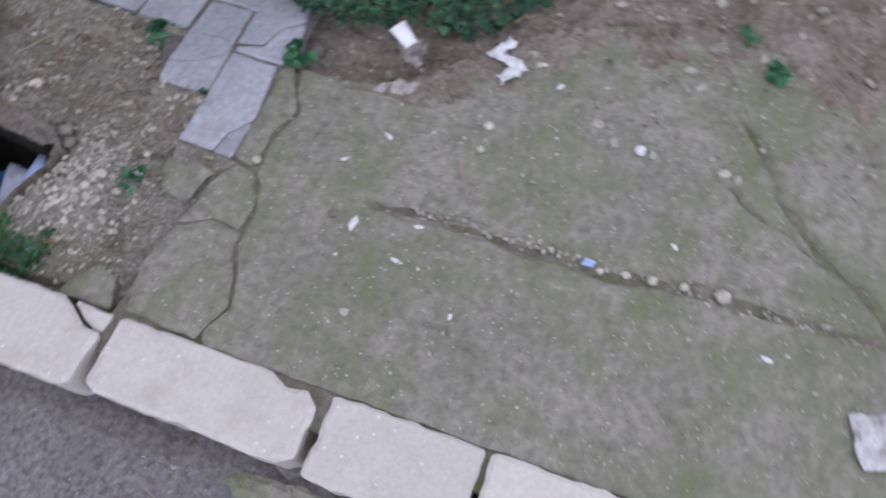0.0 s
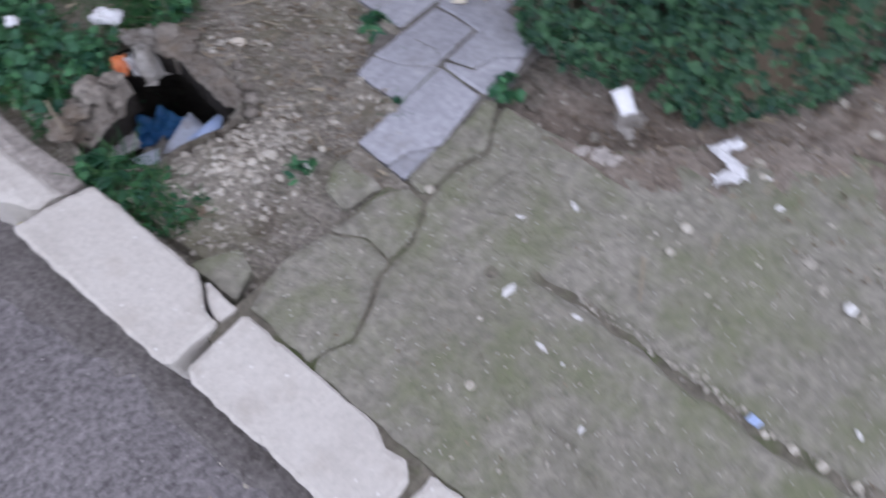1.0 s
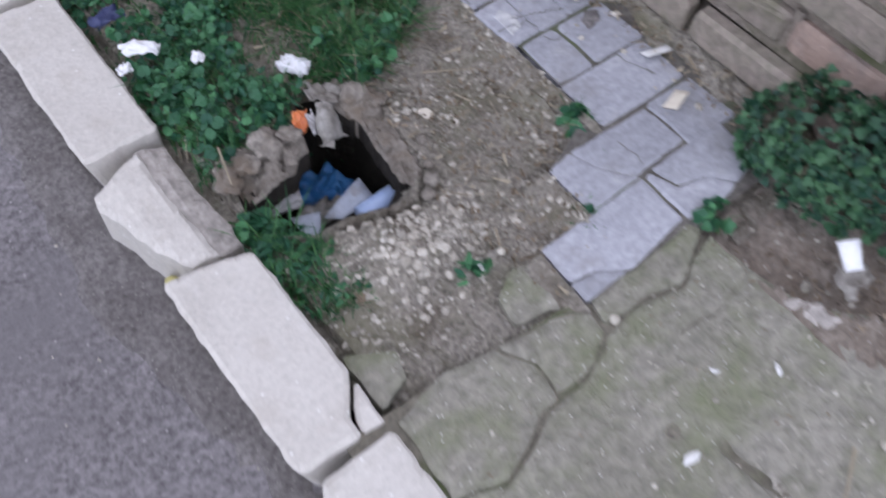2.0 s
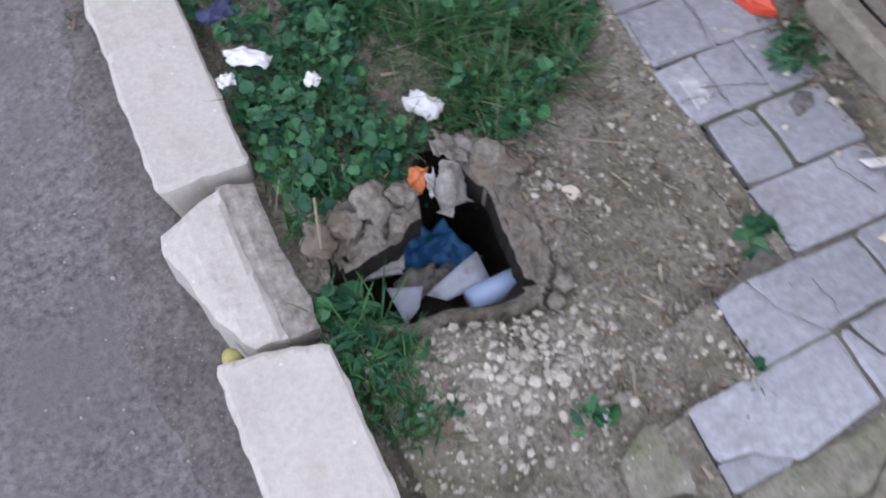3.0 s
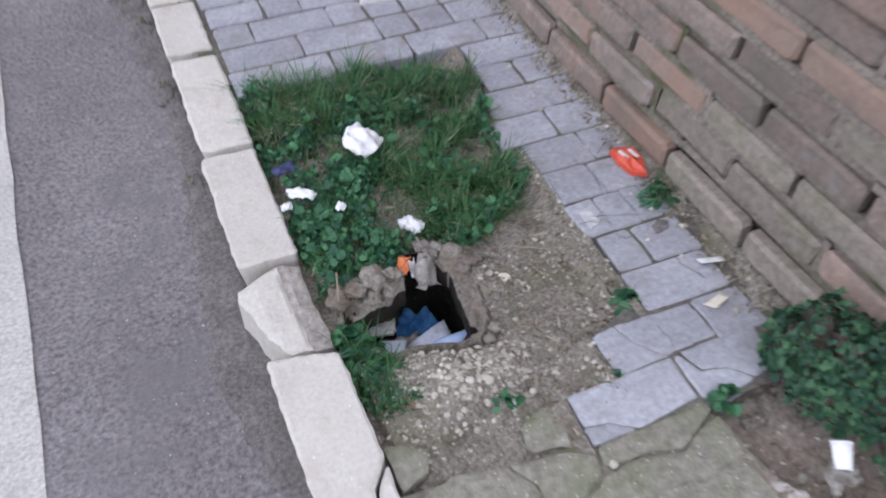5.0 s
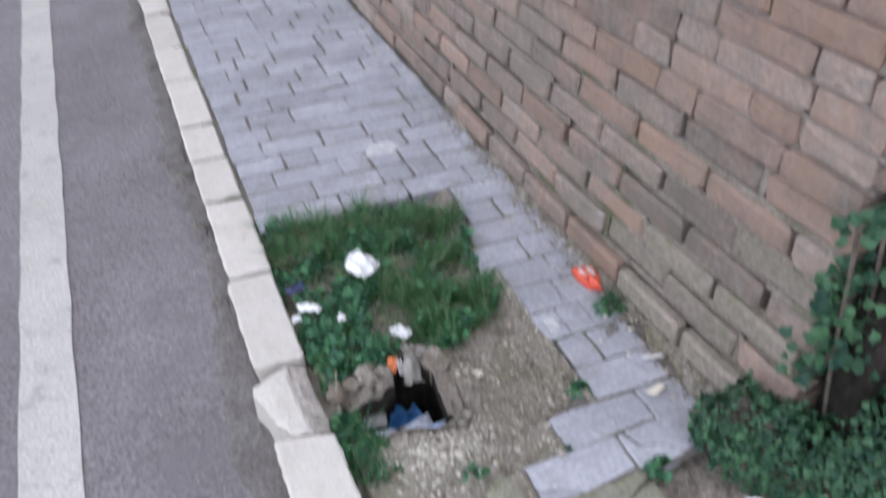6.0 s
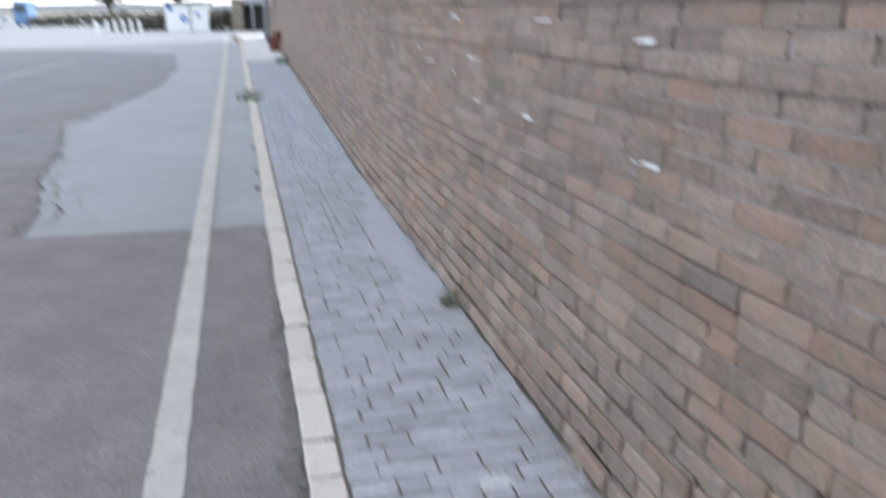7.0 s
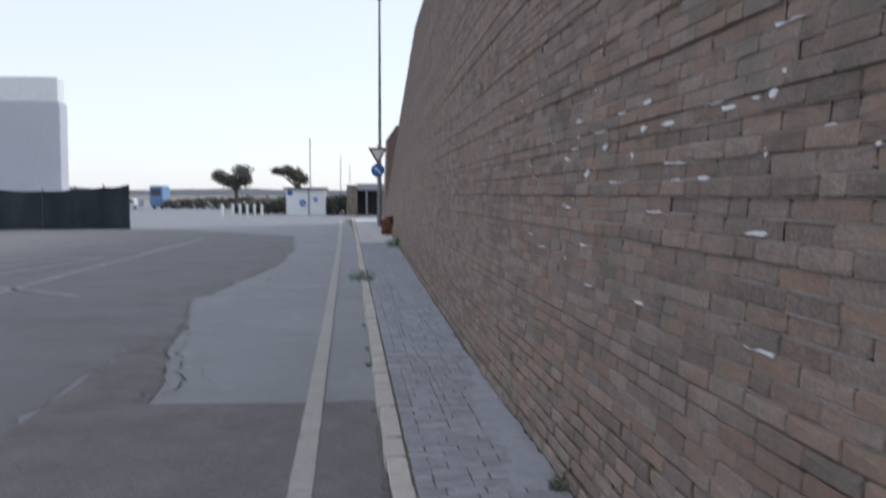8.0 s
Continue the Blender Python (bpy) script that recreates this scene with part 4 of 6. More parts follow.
# ---- bush at the wall's end ----
def bush():
    rng = random.Random(11)
    ob = tagged(new("bramble_bush"), "dense dark green leafy bush at the wall's end", "bush")
    foot = [(0.790, 1.80), (0.765, 1.73), (0.780, 1.65), (0.835, 1.57), (0.82, 1.49), (0.88, 1.42), (1.0, 1.33), (1.35, 1.25), (1.75, 1.3), (1.8, 1.70), (1.0, 1.70), (0.93, 1.86), (0.845, 1.84)]

    def top(x, y):
        d, _ = nearest(x, y, foot)
        return (0.10 + 0.22 * smoothstep(0.72, 1.2, x)) * smoothstep(0.0, 0.16, d) ** 0.7 * (1 + 0.35 * fbm(x, y, 7)) + 0.02

    core = sheet("undergrowth", foot, lambda x, y: top(x, y) * 0.55 - 0.07, 0.03, 0.02, LITTER, ob)
    spots = []
    while len(spots) < 11500:
        x, y = rng.uniform(0.68, 1.8), rng.uniform(1.24, 1.88)
        if x > 1.25 and rng.random() < 0.45:
            continue
        if not inside(x, y, foot):
            continue
        h = top(x, y)
        e = 0.03
        gx, gy = (top(x + e, y) - top(x - e, y)) / (2 * e), (top(x, y + e) - top(x, y - e)) / (2 * e)
        z = h * (1 - 0.5 * rng.random() ** 2) + 0.01
        n = Vector((-gx + rng.gauss(0, 0.8), -gy + rng.gauss(0, 0.8), 1.0))
        if fbm(x, y, 13, 5.0) < -0.22 and rng.random() < 0.8:
            continue
        z += 0.03 * fbm(x, y, 22, 9.0)
        spots.append(((x, y, z), n, 0.006 + 0.014 * rng.random() ** 1.8, rng.random() * 6.3))
    for cx, cy, cz, k, r in ((0.95, 1.665, 0.56, 22, 0.022), (0.945, 1.69, 0.40, 40, 0.03), (0.95, 1.68, 0.30, 60, 0.04), (1.08, 1.66, 0.40, 120, 0.07)):
        for _ in range(k):
            p = (cx + rng.gauss(0, r), min(cy + rng.gauss(0, r), 1.70), cz + rng.gauss(0, r))
            spots.append((p, (rng.gauss(-0.6, 0.5), rng.gauss(-0.6, 0.5), rng.gauss(0.7, 0.4)), rng.uniform(0.014, 0.03), rng.random() * 6.3))
    v, f = leaves_mesh(spots, "ivy")
    mesh_ob("foliage", v, f, IVY, ob)
    for k, pts in enumerate(([(0.99, 1.66, 0.05), (0.97, 1.67, 0.25), (0.95, 1.67, 0.45), (0.93, 1.665, 0.56)], [(1.0, 1.65, 0.05), (1.02, 1.66, 0.3), (0.99, 1.665, 0.55), (0.97, 1.67, 0.70)])):
        cu = bpy.data.curves.new("stem", "CURVE")
        cu.dimensions, cu.bevel_depth = "3D", 0.004
        sp = cu.splines.new("POLY")
        sp.points.add(len(pts) - 1)
        for q, p in zip(sp.points, pts):
            q.co = (*p, 1)
        st = new("stem", cu)
        cu.materials.append(BARK)
        st.parent = ob
    return ob


bush()


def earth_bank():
    """Rough near-black sheet added for the shade behind the bush, against the wall's end."""
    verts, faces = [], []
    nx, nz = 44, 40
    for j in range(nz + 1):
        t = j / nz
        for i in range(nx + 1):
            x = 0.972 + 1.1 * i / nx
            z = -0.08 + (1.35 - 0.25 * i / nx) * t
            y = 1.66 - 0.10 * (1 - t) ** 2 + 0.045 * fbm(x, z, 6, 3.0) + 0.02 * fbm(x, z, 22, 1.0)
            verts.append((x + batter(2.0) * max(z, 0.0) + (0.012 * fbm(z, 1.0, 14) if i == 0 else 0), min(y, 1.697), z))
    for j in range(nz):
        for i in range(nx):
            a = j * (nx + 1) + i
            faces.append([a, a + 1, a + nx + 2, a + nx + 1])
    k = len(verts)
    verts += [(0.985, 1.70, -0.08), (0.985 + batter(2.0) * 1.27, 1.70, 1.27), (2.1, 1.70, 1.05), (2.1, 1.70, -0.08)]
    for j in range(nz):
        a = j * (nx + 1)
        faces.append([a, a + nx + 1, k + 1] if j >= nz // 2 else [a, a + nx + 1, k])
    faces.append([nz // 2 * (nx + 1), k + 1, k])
    return tagged(mesh_ob("earth_bank", verts, faces, HOLLOW_SHADE, None, "", True), "dark sheet for the shade behind the bush", "earth bank", kind="structure")


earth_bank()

# ---- grass and weeds ----
GRASS_AREA = [(0.150, 2.92), (0.271, 2.93), (0.448, 2.89), (0.600, 2.83), (0.690, 2.77), (0.664, 2.656), (0.628, 2.487), (0.631, 2.366), (0.554, 2.310), (0.456, 2.25), (0.375, 2.28), (0.307, 2.285),
              (0.207, 2.275), (0.135, 2.33), (0.138, 2.489), (0.138, 2.781)]


def grass_patch():
    rng = random.Random(21)
    blades, broad = [], []
    while len(blades) < 11500:
        x, y = rng.uniform(0.13, 0.70), rng.uniform(2.24, 2.94)
        if not inside(x, y, GRASS_AREA):
            continue
        lush = smoothstep(-0.35, 0.2, fbm(x, y, 7)) * (0.35 + 0.65 * smoothstep(0.2, 0.4, x + 0.5 * (y - 2.5)))
        if rng.random() > lush + 0.12:
            continue
        h = rng.uniform(0.025, 0.06) * (1 + 0.2 * smoothstep(2.5, 2.85, y)) * (0.6 + 0.6 * lush) * (0.45 + 0.85 * smoothstep(-0.3, 0.35, fbm(x, y, 15, 7.0)))
        a = rng.random() * 6.3
        lean = rng.uniform(0.3, 1.3)
        blades.append(((x, y, soil_height(x, y) - 0.004), h, rng.uniform(0.0017, 0.0036), (math.cos(a) * lean, math.sin(a) * lean)))
    dry = []
    for (x, y, z), h, w, lean in blades[::6]:
        dry.append(((x + 0.004, y, z), h * 0.95, w * 0.8, (lean[0] * 1.4, lean[1] * 1.4)))
    v, f = blades_mesh(dry)
    tagged(mesh_ob("dry_grass", v, f, DRY), "dry straw-coloured blades among the grass", "grass", kind="stuff")
    v, f = blades_mesh(blades)
    tagged(mesh_ob("grass", v, f, GRASS), "lush green grass growing in bare soil", "grass", kind="stuff")
    while len(broad) < 5400:
        x, y = rng.uniform(0.13, 0.70), rng.uniform(2.24, 2.93)
        if not inside(x, y, GRASS_AREA) or fbm(x, y, 6, 4.0) < -0.16 + 0.25 * rng.random() or fbm(x, y, 19, 1.0) < -0.25:
            continue
        clump = 0.5 + fbm(x, y, 21, 6.0)
        z = soil_height(x, y) + rng.uniform(0.004, 0.03) + 0.03 * clump * rng.random()
        broad.append(((x, y, z), (rng.gauss(0, 0.6), rng.gauss(-0.15, 0.6), 1), 0.005 + 0.016 * rng.random() ** 1.7, rng.random() * 6.3))
    v, f = leaves_mesh(broad[::3], "ivy")
    v2, f2 = leaves_mesh(broad[1::3], "round")
    v3, f3 = leaves_mesh(broad[2::3], "long")
    for vs, fs in ((v2, f2), (v3, f3)):
        f += [[i + len(v) for i in q] for q in fs]
        v += vs
    tagged(mesh_ob("clover", v, f, CLOVER), "broad-leaved green weeds among grass", "weeds", kind="stuff")


grass_patch()


def weed(name, x, y, z, n, spread, size, seed, shape="long", blades=0, label="small green weed in the soil"):
    rng = random.Random(seed)
    ob = tagged(new(name), label, "weed")
    ob.location = (x, y, z)
    spots = []
    for _ in range(n):
        a, r = rng.random() * 6.3, spread * rng.random() ** 0.6
        spots.append(((math.cos(a) * r, math.sin(a) * r, 0.006 + rng.random() * spread * 0.7), (math.cos(a) * 0.6, math.sin(a) * 0.6, 1), size * rng.uniform(0.6, 1.2), a - 1.57 + rng.gauss(0, 0.4)))
    v, f = leaves_mesh(spots, shape)
    mesh_ob("foliage", v, f, CLOVER, ob)
    if blades:
        bl = []
        for _ in range(blades):
            a, r = rng.random() * 6.3, spread * rng.random() ** 0.5
            bl.append(((math.cos(a) * r, math.sin(a) * r, -0.006), rng.uniform(0.5, 1.2) * size * 2.0, 0.0028, (rng.gauss(0, 0.5), rng.gauss(0, 0.5))))
        v, f = blades_mesh(bl)
        mesh_ob("tuft", v, f, GRASS, ob)
    return ob


weed("kerb_weed", 0.168, 2.005, -0.04, 34, 0.042, 0.016, 1, "long", 190, "tuft of green grass beside the kerb")
weed("kerb_weed", 0.195, 1.975, -0.035, 20, 0.035, 0.016, 2, "long", 170, "tuft of green grass beside the kerb")
weed("kerb_weed", 0.150, 2.075, -0.04, 60, 0.035, 0.028, 3, "long", 60, "dark green weed at the hole's edge")
weed("hole_weed", 0.172, 2.105, -0.06, 46, 0.035, 0.034, 41, "long", 40, "dark green weed hanging into the hole")
weed("hole_weed", 0.150, 2.135, -0.05, 40, 0.03, 0.026, 42, "round", 30, "dark green weed hanging into the hole")
weed("hole_weed", 0.20, 2.05, -0.05, 24, 0.03, 0.03, 43, "long", 40, "dark green weed hanging into the hole")
weed("hole_weed", 0.185, 2.285, -0.03, 30, 0.03, 0.024, 44, "ivy", 60, "green weed behind the hole's lip")
weed("hole_weed", 0.262, 2.282, -0.03, 34, 0.03, 0.022, 45, "ivy", 40, "green weed behind the hole's lip")
weed("hole_weed", 0.155, 2.26, -0.035, 14, 0.022, 0.02, 46, "long", 50, "green grass tuft behind the hole's lip")
weed("seedling", 0.353, 1.890, -0.025, 16, 0.02, 0.028, 4)
weed("seedling", 0.548, 1.860, -0.02, 30, 0.018, 0.020, 5, "round", 20, "green weed against the grey paving")
weed("seedling", 0.655, 2.000, -0.02, 40, 0.024, 0.022, 6, "round", 30, "green weed against the grey paving")
weed("seedling", 0.850, 2.215, 0.0, 60, 0.035, 0.022, 7, "long", 60, "green weed at the wall's foot")
weed("seedling", 0.660, 2.40, -0.02, 22, 0.018, 0.02, 8, "round", 20, "green weed against the grey paving")
weed("seedling", 0.959, 0.934, 0.0, 30, 0.02, 0.018, 9, "round", 10)
weed("seedling", 1.02, 1.0, 0.01, 16, 0.02, 0.016, 10, "round", 8)
weed("seedling", 0.690, 1.745, -0.005, 30, 0.022, 0.02, 12, "ivy", 10)
dry_weed = weed("wall_weed", 0.89, 4.90, 0.0, 90, 0.09, 0.035, 13, "long", 160, "dry weed where wall meets pavement")
dry_weed.children[0].data.materials[0] = LITTER
weed("wall_weed", 0.03, 15.6, 0.0, 120, 0.22, 0.07, 14, "long", 160, "weed growing over the kerb")
weed("wall_weed", 1.12, 25.0, 0.0, 160, 0.30, 0.09, 15, "long", 160, "low weed at the wall's foot")
shrub = weed("red_shrub", 1.30, 32.0, 0.0, 420, 0.34, 0.14, 16, "round", 0, "reddish brown shrub at the wall's foot")
shrub.children[0].data.materials[0] = leaf_mat("red_leaf", (0.10, 0.03, 0.02), (0.18, 0.07, 0.045), 0.7)
shrub.scale = (0.9, 0.9, 2.2)
for k, (y, s) in enumerate(((3.62, 1.0), (3.42, 0.7), (4.99, 1.0), (4.4, 0.6), (6.9, 0.7), (8.6, 0.8), (9.4, 0.6), (2.72, 0.6), (3.1, 0.7), (11.0, 0.8))):
    clod = part("dirt_clump", rock_bm(0.045 * s, k + 50, 0.28, 3, 0.6), GUTTER, None, "", True)
    clod.location, clod.scale = (-0.012, y, ROAD_Z + 0.002), (0.9, 1.7, 1.0)
    tagged(clod, "dark clump of dirt at the kerb foot", "dirt", group="gutter dirt")
    w = weed("gutter_weed", -0.012, y + 0.02, ROAD_Z + 0.004, 10, 0.022, 0.014, 30 + k, "long", 14, "small dry weed between kerb and road")
    w.children[0].data.materials[0] = LITTER

# ---- loose stones, straw and litter ----
rng = random.Random(5)
spots = []
while len(spots) < 480:
    x, y = rng.gauss(0.315, 0.07), rng.gauss(1.975, 0.05)
    if inside(x, y, PIT) or x < 0.2 or y < 1.80 or x > 0.53:
        continue
    spots.append((x, y, soil_height(x, y) - 0.0015, rng.choice([0.0015, 0.002, 0.0025, 0.003, 0.0035, 0.0045, 0.006, 0.0075])))
pebbles("rubble", spots, SOIL_STONE, "pale rounded gravel spilled round the hole", "gravel")
spots = []
while len(spots) < 1500:
    x, y = rng.uniform(0.14, 0.67), rng.uniform(1.76, 2.6)
    if inside(x, y, PIT) or any(inside(x, y, s[0]) for s in slabs[1:]):
        continue
    if y > 2.3 and x < 0.6 or fbm(x, y, 8, 3.0) < rng.uniform(-0.5, 0.3):
        continue
    spots.append((x, y, soil_height(x, y) + 0.001, rng.choice([0.0012, 0.0015, 0.002, 0.0025, 0.003, 0.0045])))
pebbles("gravel", spots, SOIL_STONE, "small stones scattered on bare soil", "gravel")
spots = []
for _ in range(1300):
    x, y = rng.uniform(0.70, 1.9), rng.uniform(-0.2, 1.6)
    if inside(x, y, slabs[0][0]):
        if rng.random() < 0.6:
            continue
        z = 0.001
    else:
        z = verge_height(x, y) + 0.002
    spots.append((x, y, z, rng.choice([0.002, 0.003, 0.004, 0.006, 0.009])))
pebbles("verge_gravel", spots, PEBBLE, "stones and crumbs on loose earth", "gravel")
spots = []
for _ in range(1100):
    x, y = rng.uniform(0.15, 0.98), rng.uniform(0.2, 1.72)
    if x < 0.5 and rng.random() < 0.45:
        continue
    spots.append((x, y, 0.002, rng.choice([0.001, 0.0015, 0.002, 0.0025, 0.0035])))
for k in range(150):
    t = rng.random()
    y = 0.72 + 0.75 * t
    x = 0.462 + 0.025 * (1.3 - y) + rng.gauss(0, 0.007)
    spots.append((x, y, 0.0, rng.choice([0.0015, 0.0025, 0.004])))
pebbles("slab_grit", spots, PEBBLE, "grit and crumbs on the concrete", "grit")
spots = []
for _ in range(420):
    x, y = rng.uniform(-0.03, 0.004), rng.uniform(0.3, 6)
    spots.append((x, y, ROAD_Z - 0.002, rng.choice([0.0025, 0.004, 0.006])))
for _ in range(200):
    spots.append((rng.uniform(-1.2, 0), rng.uniform(0.5, 4), ROAD_Z + 0.003, rng.choice([0.0015, 0.002, 0.003])))
pebbles("gutter_grit", spots, PEBBLE, "grit lying along the kerb", "grit")
spots = []
for _ in range(420):
    y = rng.uniform(1.9, 5.5)
    x = wall_face(y) - 0.02 - abs(rng.gauss(0, 0.07))
    spots.append((x, y, 0.003, rng.choice([0.0015, 0.002, 0.003, 0.004, 0.006])))
for _ in range(160):
    spots.append((rng.uniform(0.45, 0.9), rng.uniform(1.76, 5.5), 0.003, rng.choice([0.001, 0.0015, 0.002])))
pebbles("pavement_grit", spots, SOIL_STONE, "grit and crumbs drifted on the paving", "grit")
named = [(0.478, 0.942, 0.012), (0.474, 1.001, 0.007), (0.250, 1.470, 0.007), (0.454, 1.713, 0.0075), (0.608, 1.377, 0.007), (0.703, 1.126, 0.010), (0.40, 1.885, 0.006), (0.66, 1.38, 0.009),
         (0.462, 1.09, 0.007), (0.467, 1.05, 0.008), (0.455, 1.13, 0.006)]
for k, (x, y, r) in enumerate(named):
    ob = part("stone", rock_bm(r, k, 0.7), WHITE_BIT if k in (5,) else PEBBLE, None, "", True)
    ob.location = (x, y, r * 0.5)
    tagged(ob, "small pale stone lying on concrete", "stone", group="loose stones")
chips = [(0.400, 1.518, 0.012, 0.006), (0.358, 1.393, 0.004, 0.003), (0.36, 1.43, 0.008, 0.003), (0.372, 1.891, 0.010, 0.008), (0.79, 1.29, 0.009, 0.006), (0.83, 1.33, 0.006, 0.005),
         (0.58, 1.53, 0.008, 0.003), (0.43, 1.42, 0.007, 0.003), (0.51, 1.58, 0.006, 0.003), (0.30, 1.32, 0.006, 0.003), (0.54, 1.03, 0.007, 0.004), (0.40, 0.86, 0.008, 0.004)]
for k, (x, y, a, b) in enumerate(chips):
    ob = part("white_chip", rock_bm(0.8 * (a + b) / 2, k + 70, 0.5, 1, 0.5), WHITE_BIT)
    ob.scale = (a / b, 1.0, 1.0)
    ob.location, ob.rotation_euler = (x, y, 0.001 if y < 1.8 else -0.02), (0, 0, radians(40 * k))
    tagged(ob, "small white chip of stone or paper", "chip", group="white chips")
straw = []
rs = random.Random(8)
for _ in range(520):
    x, y = rs.uniform(0.40, 0.93), rs.uniform(1.78, 2.7)
    if not (x < 0.66 or x > 0.84) or y > 2.3 and x < 0.62:
        continue
    straw.append((x, y))
for _ in range(420):
    straw.append((rs.uniform(0.72, 1.5), rs.uniform(0.2, 1.5)))
for _ in range(70):
    straw.append((rs.uniform(0.15, 0.60), rs.uniform(2.24, 2.5)))
sv, sf = [], []
for x, y in straw:
    a, ln = rs.random() * 6.3, 0.005 + 0.03 * rs.random() ** 2
    z = (soil_height(x, y) if y > 1.75 and x < 0.7 else verge_height(x, y) if y < 1.75 else 0.004) + 0.004
    dx, dy = math.cos(a) * ln, math.sin(a) * ln
    nx, ny = -math.sin(a) * 0.0012, math.cos(a) * 0.0012
    k = len(sv)
    sv += [(x - nx, y - ny, z), (x + nx, y + ny, z), (x + dx + nx, y + dy + ny, z + rs.uniform(0, 0.012)), (x + dx - nx, y + dy - ny, z + rs.uniform(0, 0.012)), (x + dx / 2, y + dy / 2, z + 0.004)]
    sf += [[k, k + 1, k + 4], [k + 1, k + 2, k + 4], [k + 2, k + 3, k + 4], [k + 3, k, k + 4]]
tagged(mesh_ob("straw", sv, sf, DRY), "dry stalks and straw on soil", "straw", kind="stuff")
lv = []
for _ in range(160):
    x, y = rs.uniform(0.16, 0.95), rs.uniform(0.5, 1.70)
    lv.append(((x, y, 0.005), (rs.gauss(0, 0.3), rs.gauss(0, 0.3), 1), rs.uniform(0.003, 0.009), rs.random() * 6.3))
for _ in range(2000):
    if rs.random() < 0.45:
        x, y = rs.uniform(0.84, 0.92), rs.uniform(1.8, 3.4)
        z = 0.006
    elif rs.random() < 0.6:
        x, y = rs.uniform(0.72, 1.6), rs.uniform(0.3, 1.5)
        z = max(verge_height(x, y), 0.0) + 0.004
    else:
        x, y = rs.uniform(0.40, 0.66), rs.uniform(1.8, 2.3)
        z = soil_height(x, y) + 0.004
    lv.append(((x, y, z), (rs.gauss(0, 0.4), rs.gauss(0, 0.4), 1), rs.uniform(0.006, 0.016), rs.random() * 6.3))
for _ in range(900):
    t = rs.random()
    x, y = 0.70 + 0.75 * t + rs.gauss(0, 0.04), 1.62 - 0.42 * t ** 0.7 + rs.gauss(0, 0.06)
    lv.append(((x, y, max(verge_height(x, y), 0.0 if inside(x, y, slabs[0][0]) else -1.0) + 0.004), (rs.gauss(0, 0.5), rs.gauss(0, 0.5), 1), rs.uniform(0.005, 0.015), rs.random() * 6.3))
v, f = leaves_mesh(lv, "long")
tagged(mesh_ob("leaf_litter", v, f, LITTER), "brown dead leaves and crumbs", "leaf litter", kind="stuff")


def stalk(x, y, z, ln, turn, r=0.0014, label="dry straw stalk lying on concrete"):
    bm = bmesh.new()
    bmesh.ops.create_cone(bm, cap_ends=True, segments=6, radius1=r, radius2=r * 0.6, depth=ln)
    ob = part("straw_stalk", bm, DRY)
    ob.matrix_basis = pose(x, y, z, 90, 0, turn)
    return tagged(ob, label, "straw", group="dry stalks")


tagged(sheet("cement_crust", ragged([(0.662, 1.60), (0.692, 1.585), (0.706, 1.535), (0.728, 1.488), (0.712, 1.482), (0.680, 1.53), (0.664, 1.56)], 0.007, 0.013, 3), lambda x, y: 0.004 + 0.004 * fbm(x, y, 55), 0.005, 0.012, KERB_SIDE),
       "pale crumbling cement crust on the slab's corner", "cement patch", kind="structure")
stalk(0.540, 1.383, 0.005, 0.075, -62, 0.0022)
stalk(0.655, 1.33, 0.005, 0.06, -75)
stalk(-0.08, 1.62, ROAD_Z + 0.006, 0.06, -20, label="dry straw stalk lying on asphalt")
stalk(0.56, 2.20, -0.015, 0.09, 60, label="dry straw stalk lying on soil")
stalk(0.17, 2.235, 0.0, 0.07, -15, 0.002, label="dry grass stalk beside the hole")

# ---- rocks round the hole ----


def rim_rock(outline, z, thick, tilt_x, tilt_y, seed, label):
    cx, cy = sum(p[0] for p in outline) / len(outline), sum(p[1] for p in outline) / len(outline)
    ob = sheet("broken_concrete", ragged(outline, 0.014, 0.006, seed), lambda x, y: z + (x - cx) * tilt_x + (y - cy) * tilt_y + 0.016 * fbm(x, y, 16, seed) - 0.012 * abs(fbm(x, y, 34, seed + 2)) + 0.006 * fbm(x, y, 70, seed),
               0.005, thick, ROCK, None, edge=0.008)
    # low side faces of the stone get the same painted shade
    ob.data.materials.append(HOLLOW_SHADE)
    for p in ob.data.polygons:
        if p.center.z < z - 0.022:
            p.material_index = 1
    return tagged(ob, label, "rubble")


rim_rock([(0.138, 2.222), (0.150, 2.196), (0.185, 2.184), (0.225, 2.187), (0.250, 2.194), (0.290, 2.210), (0.302, 2.238), (0.285, 2.262), (0.225, 2.268), (0.175, 2.262)], -0.028, 0.045, 0.10, 0.30, 2.0,
         "broken concrete lip overhanging the hole")
rim_rock([(0.366, 2.262), (0.372, 2.238), (0.386, 2.196), (0.380, 2.140), (0.374, 2.085), (0.392, 2.060), (0.416, 2.080), (0.420, 2.13), (0.424, 2.19), (0.440, 2.22), (0.432, 2.262), (0.405, 2.305), (0.380, 2.300)], -0.022, 0.042, -0.04, 0.05, 5.0,
         "rough stone edge of the hole")
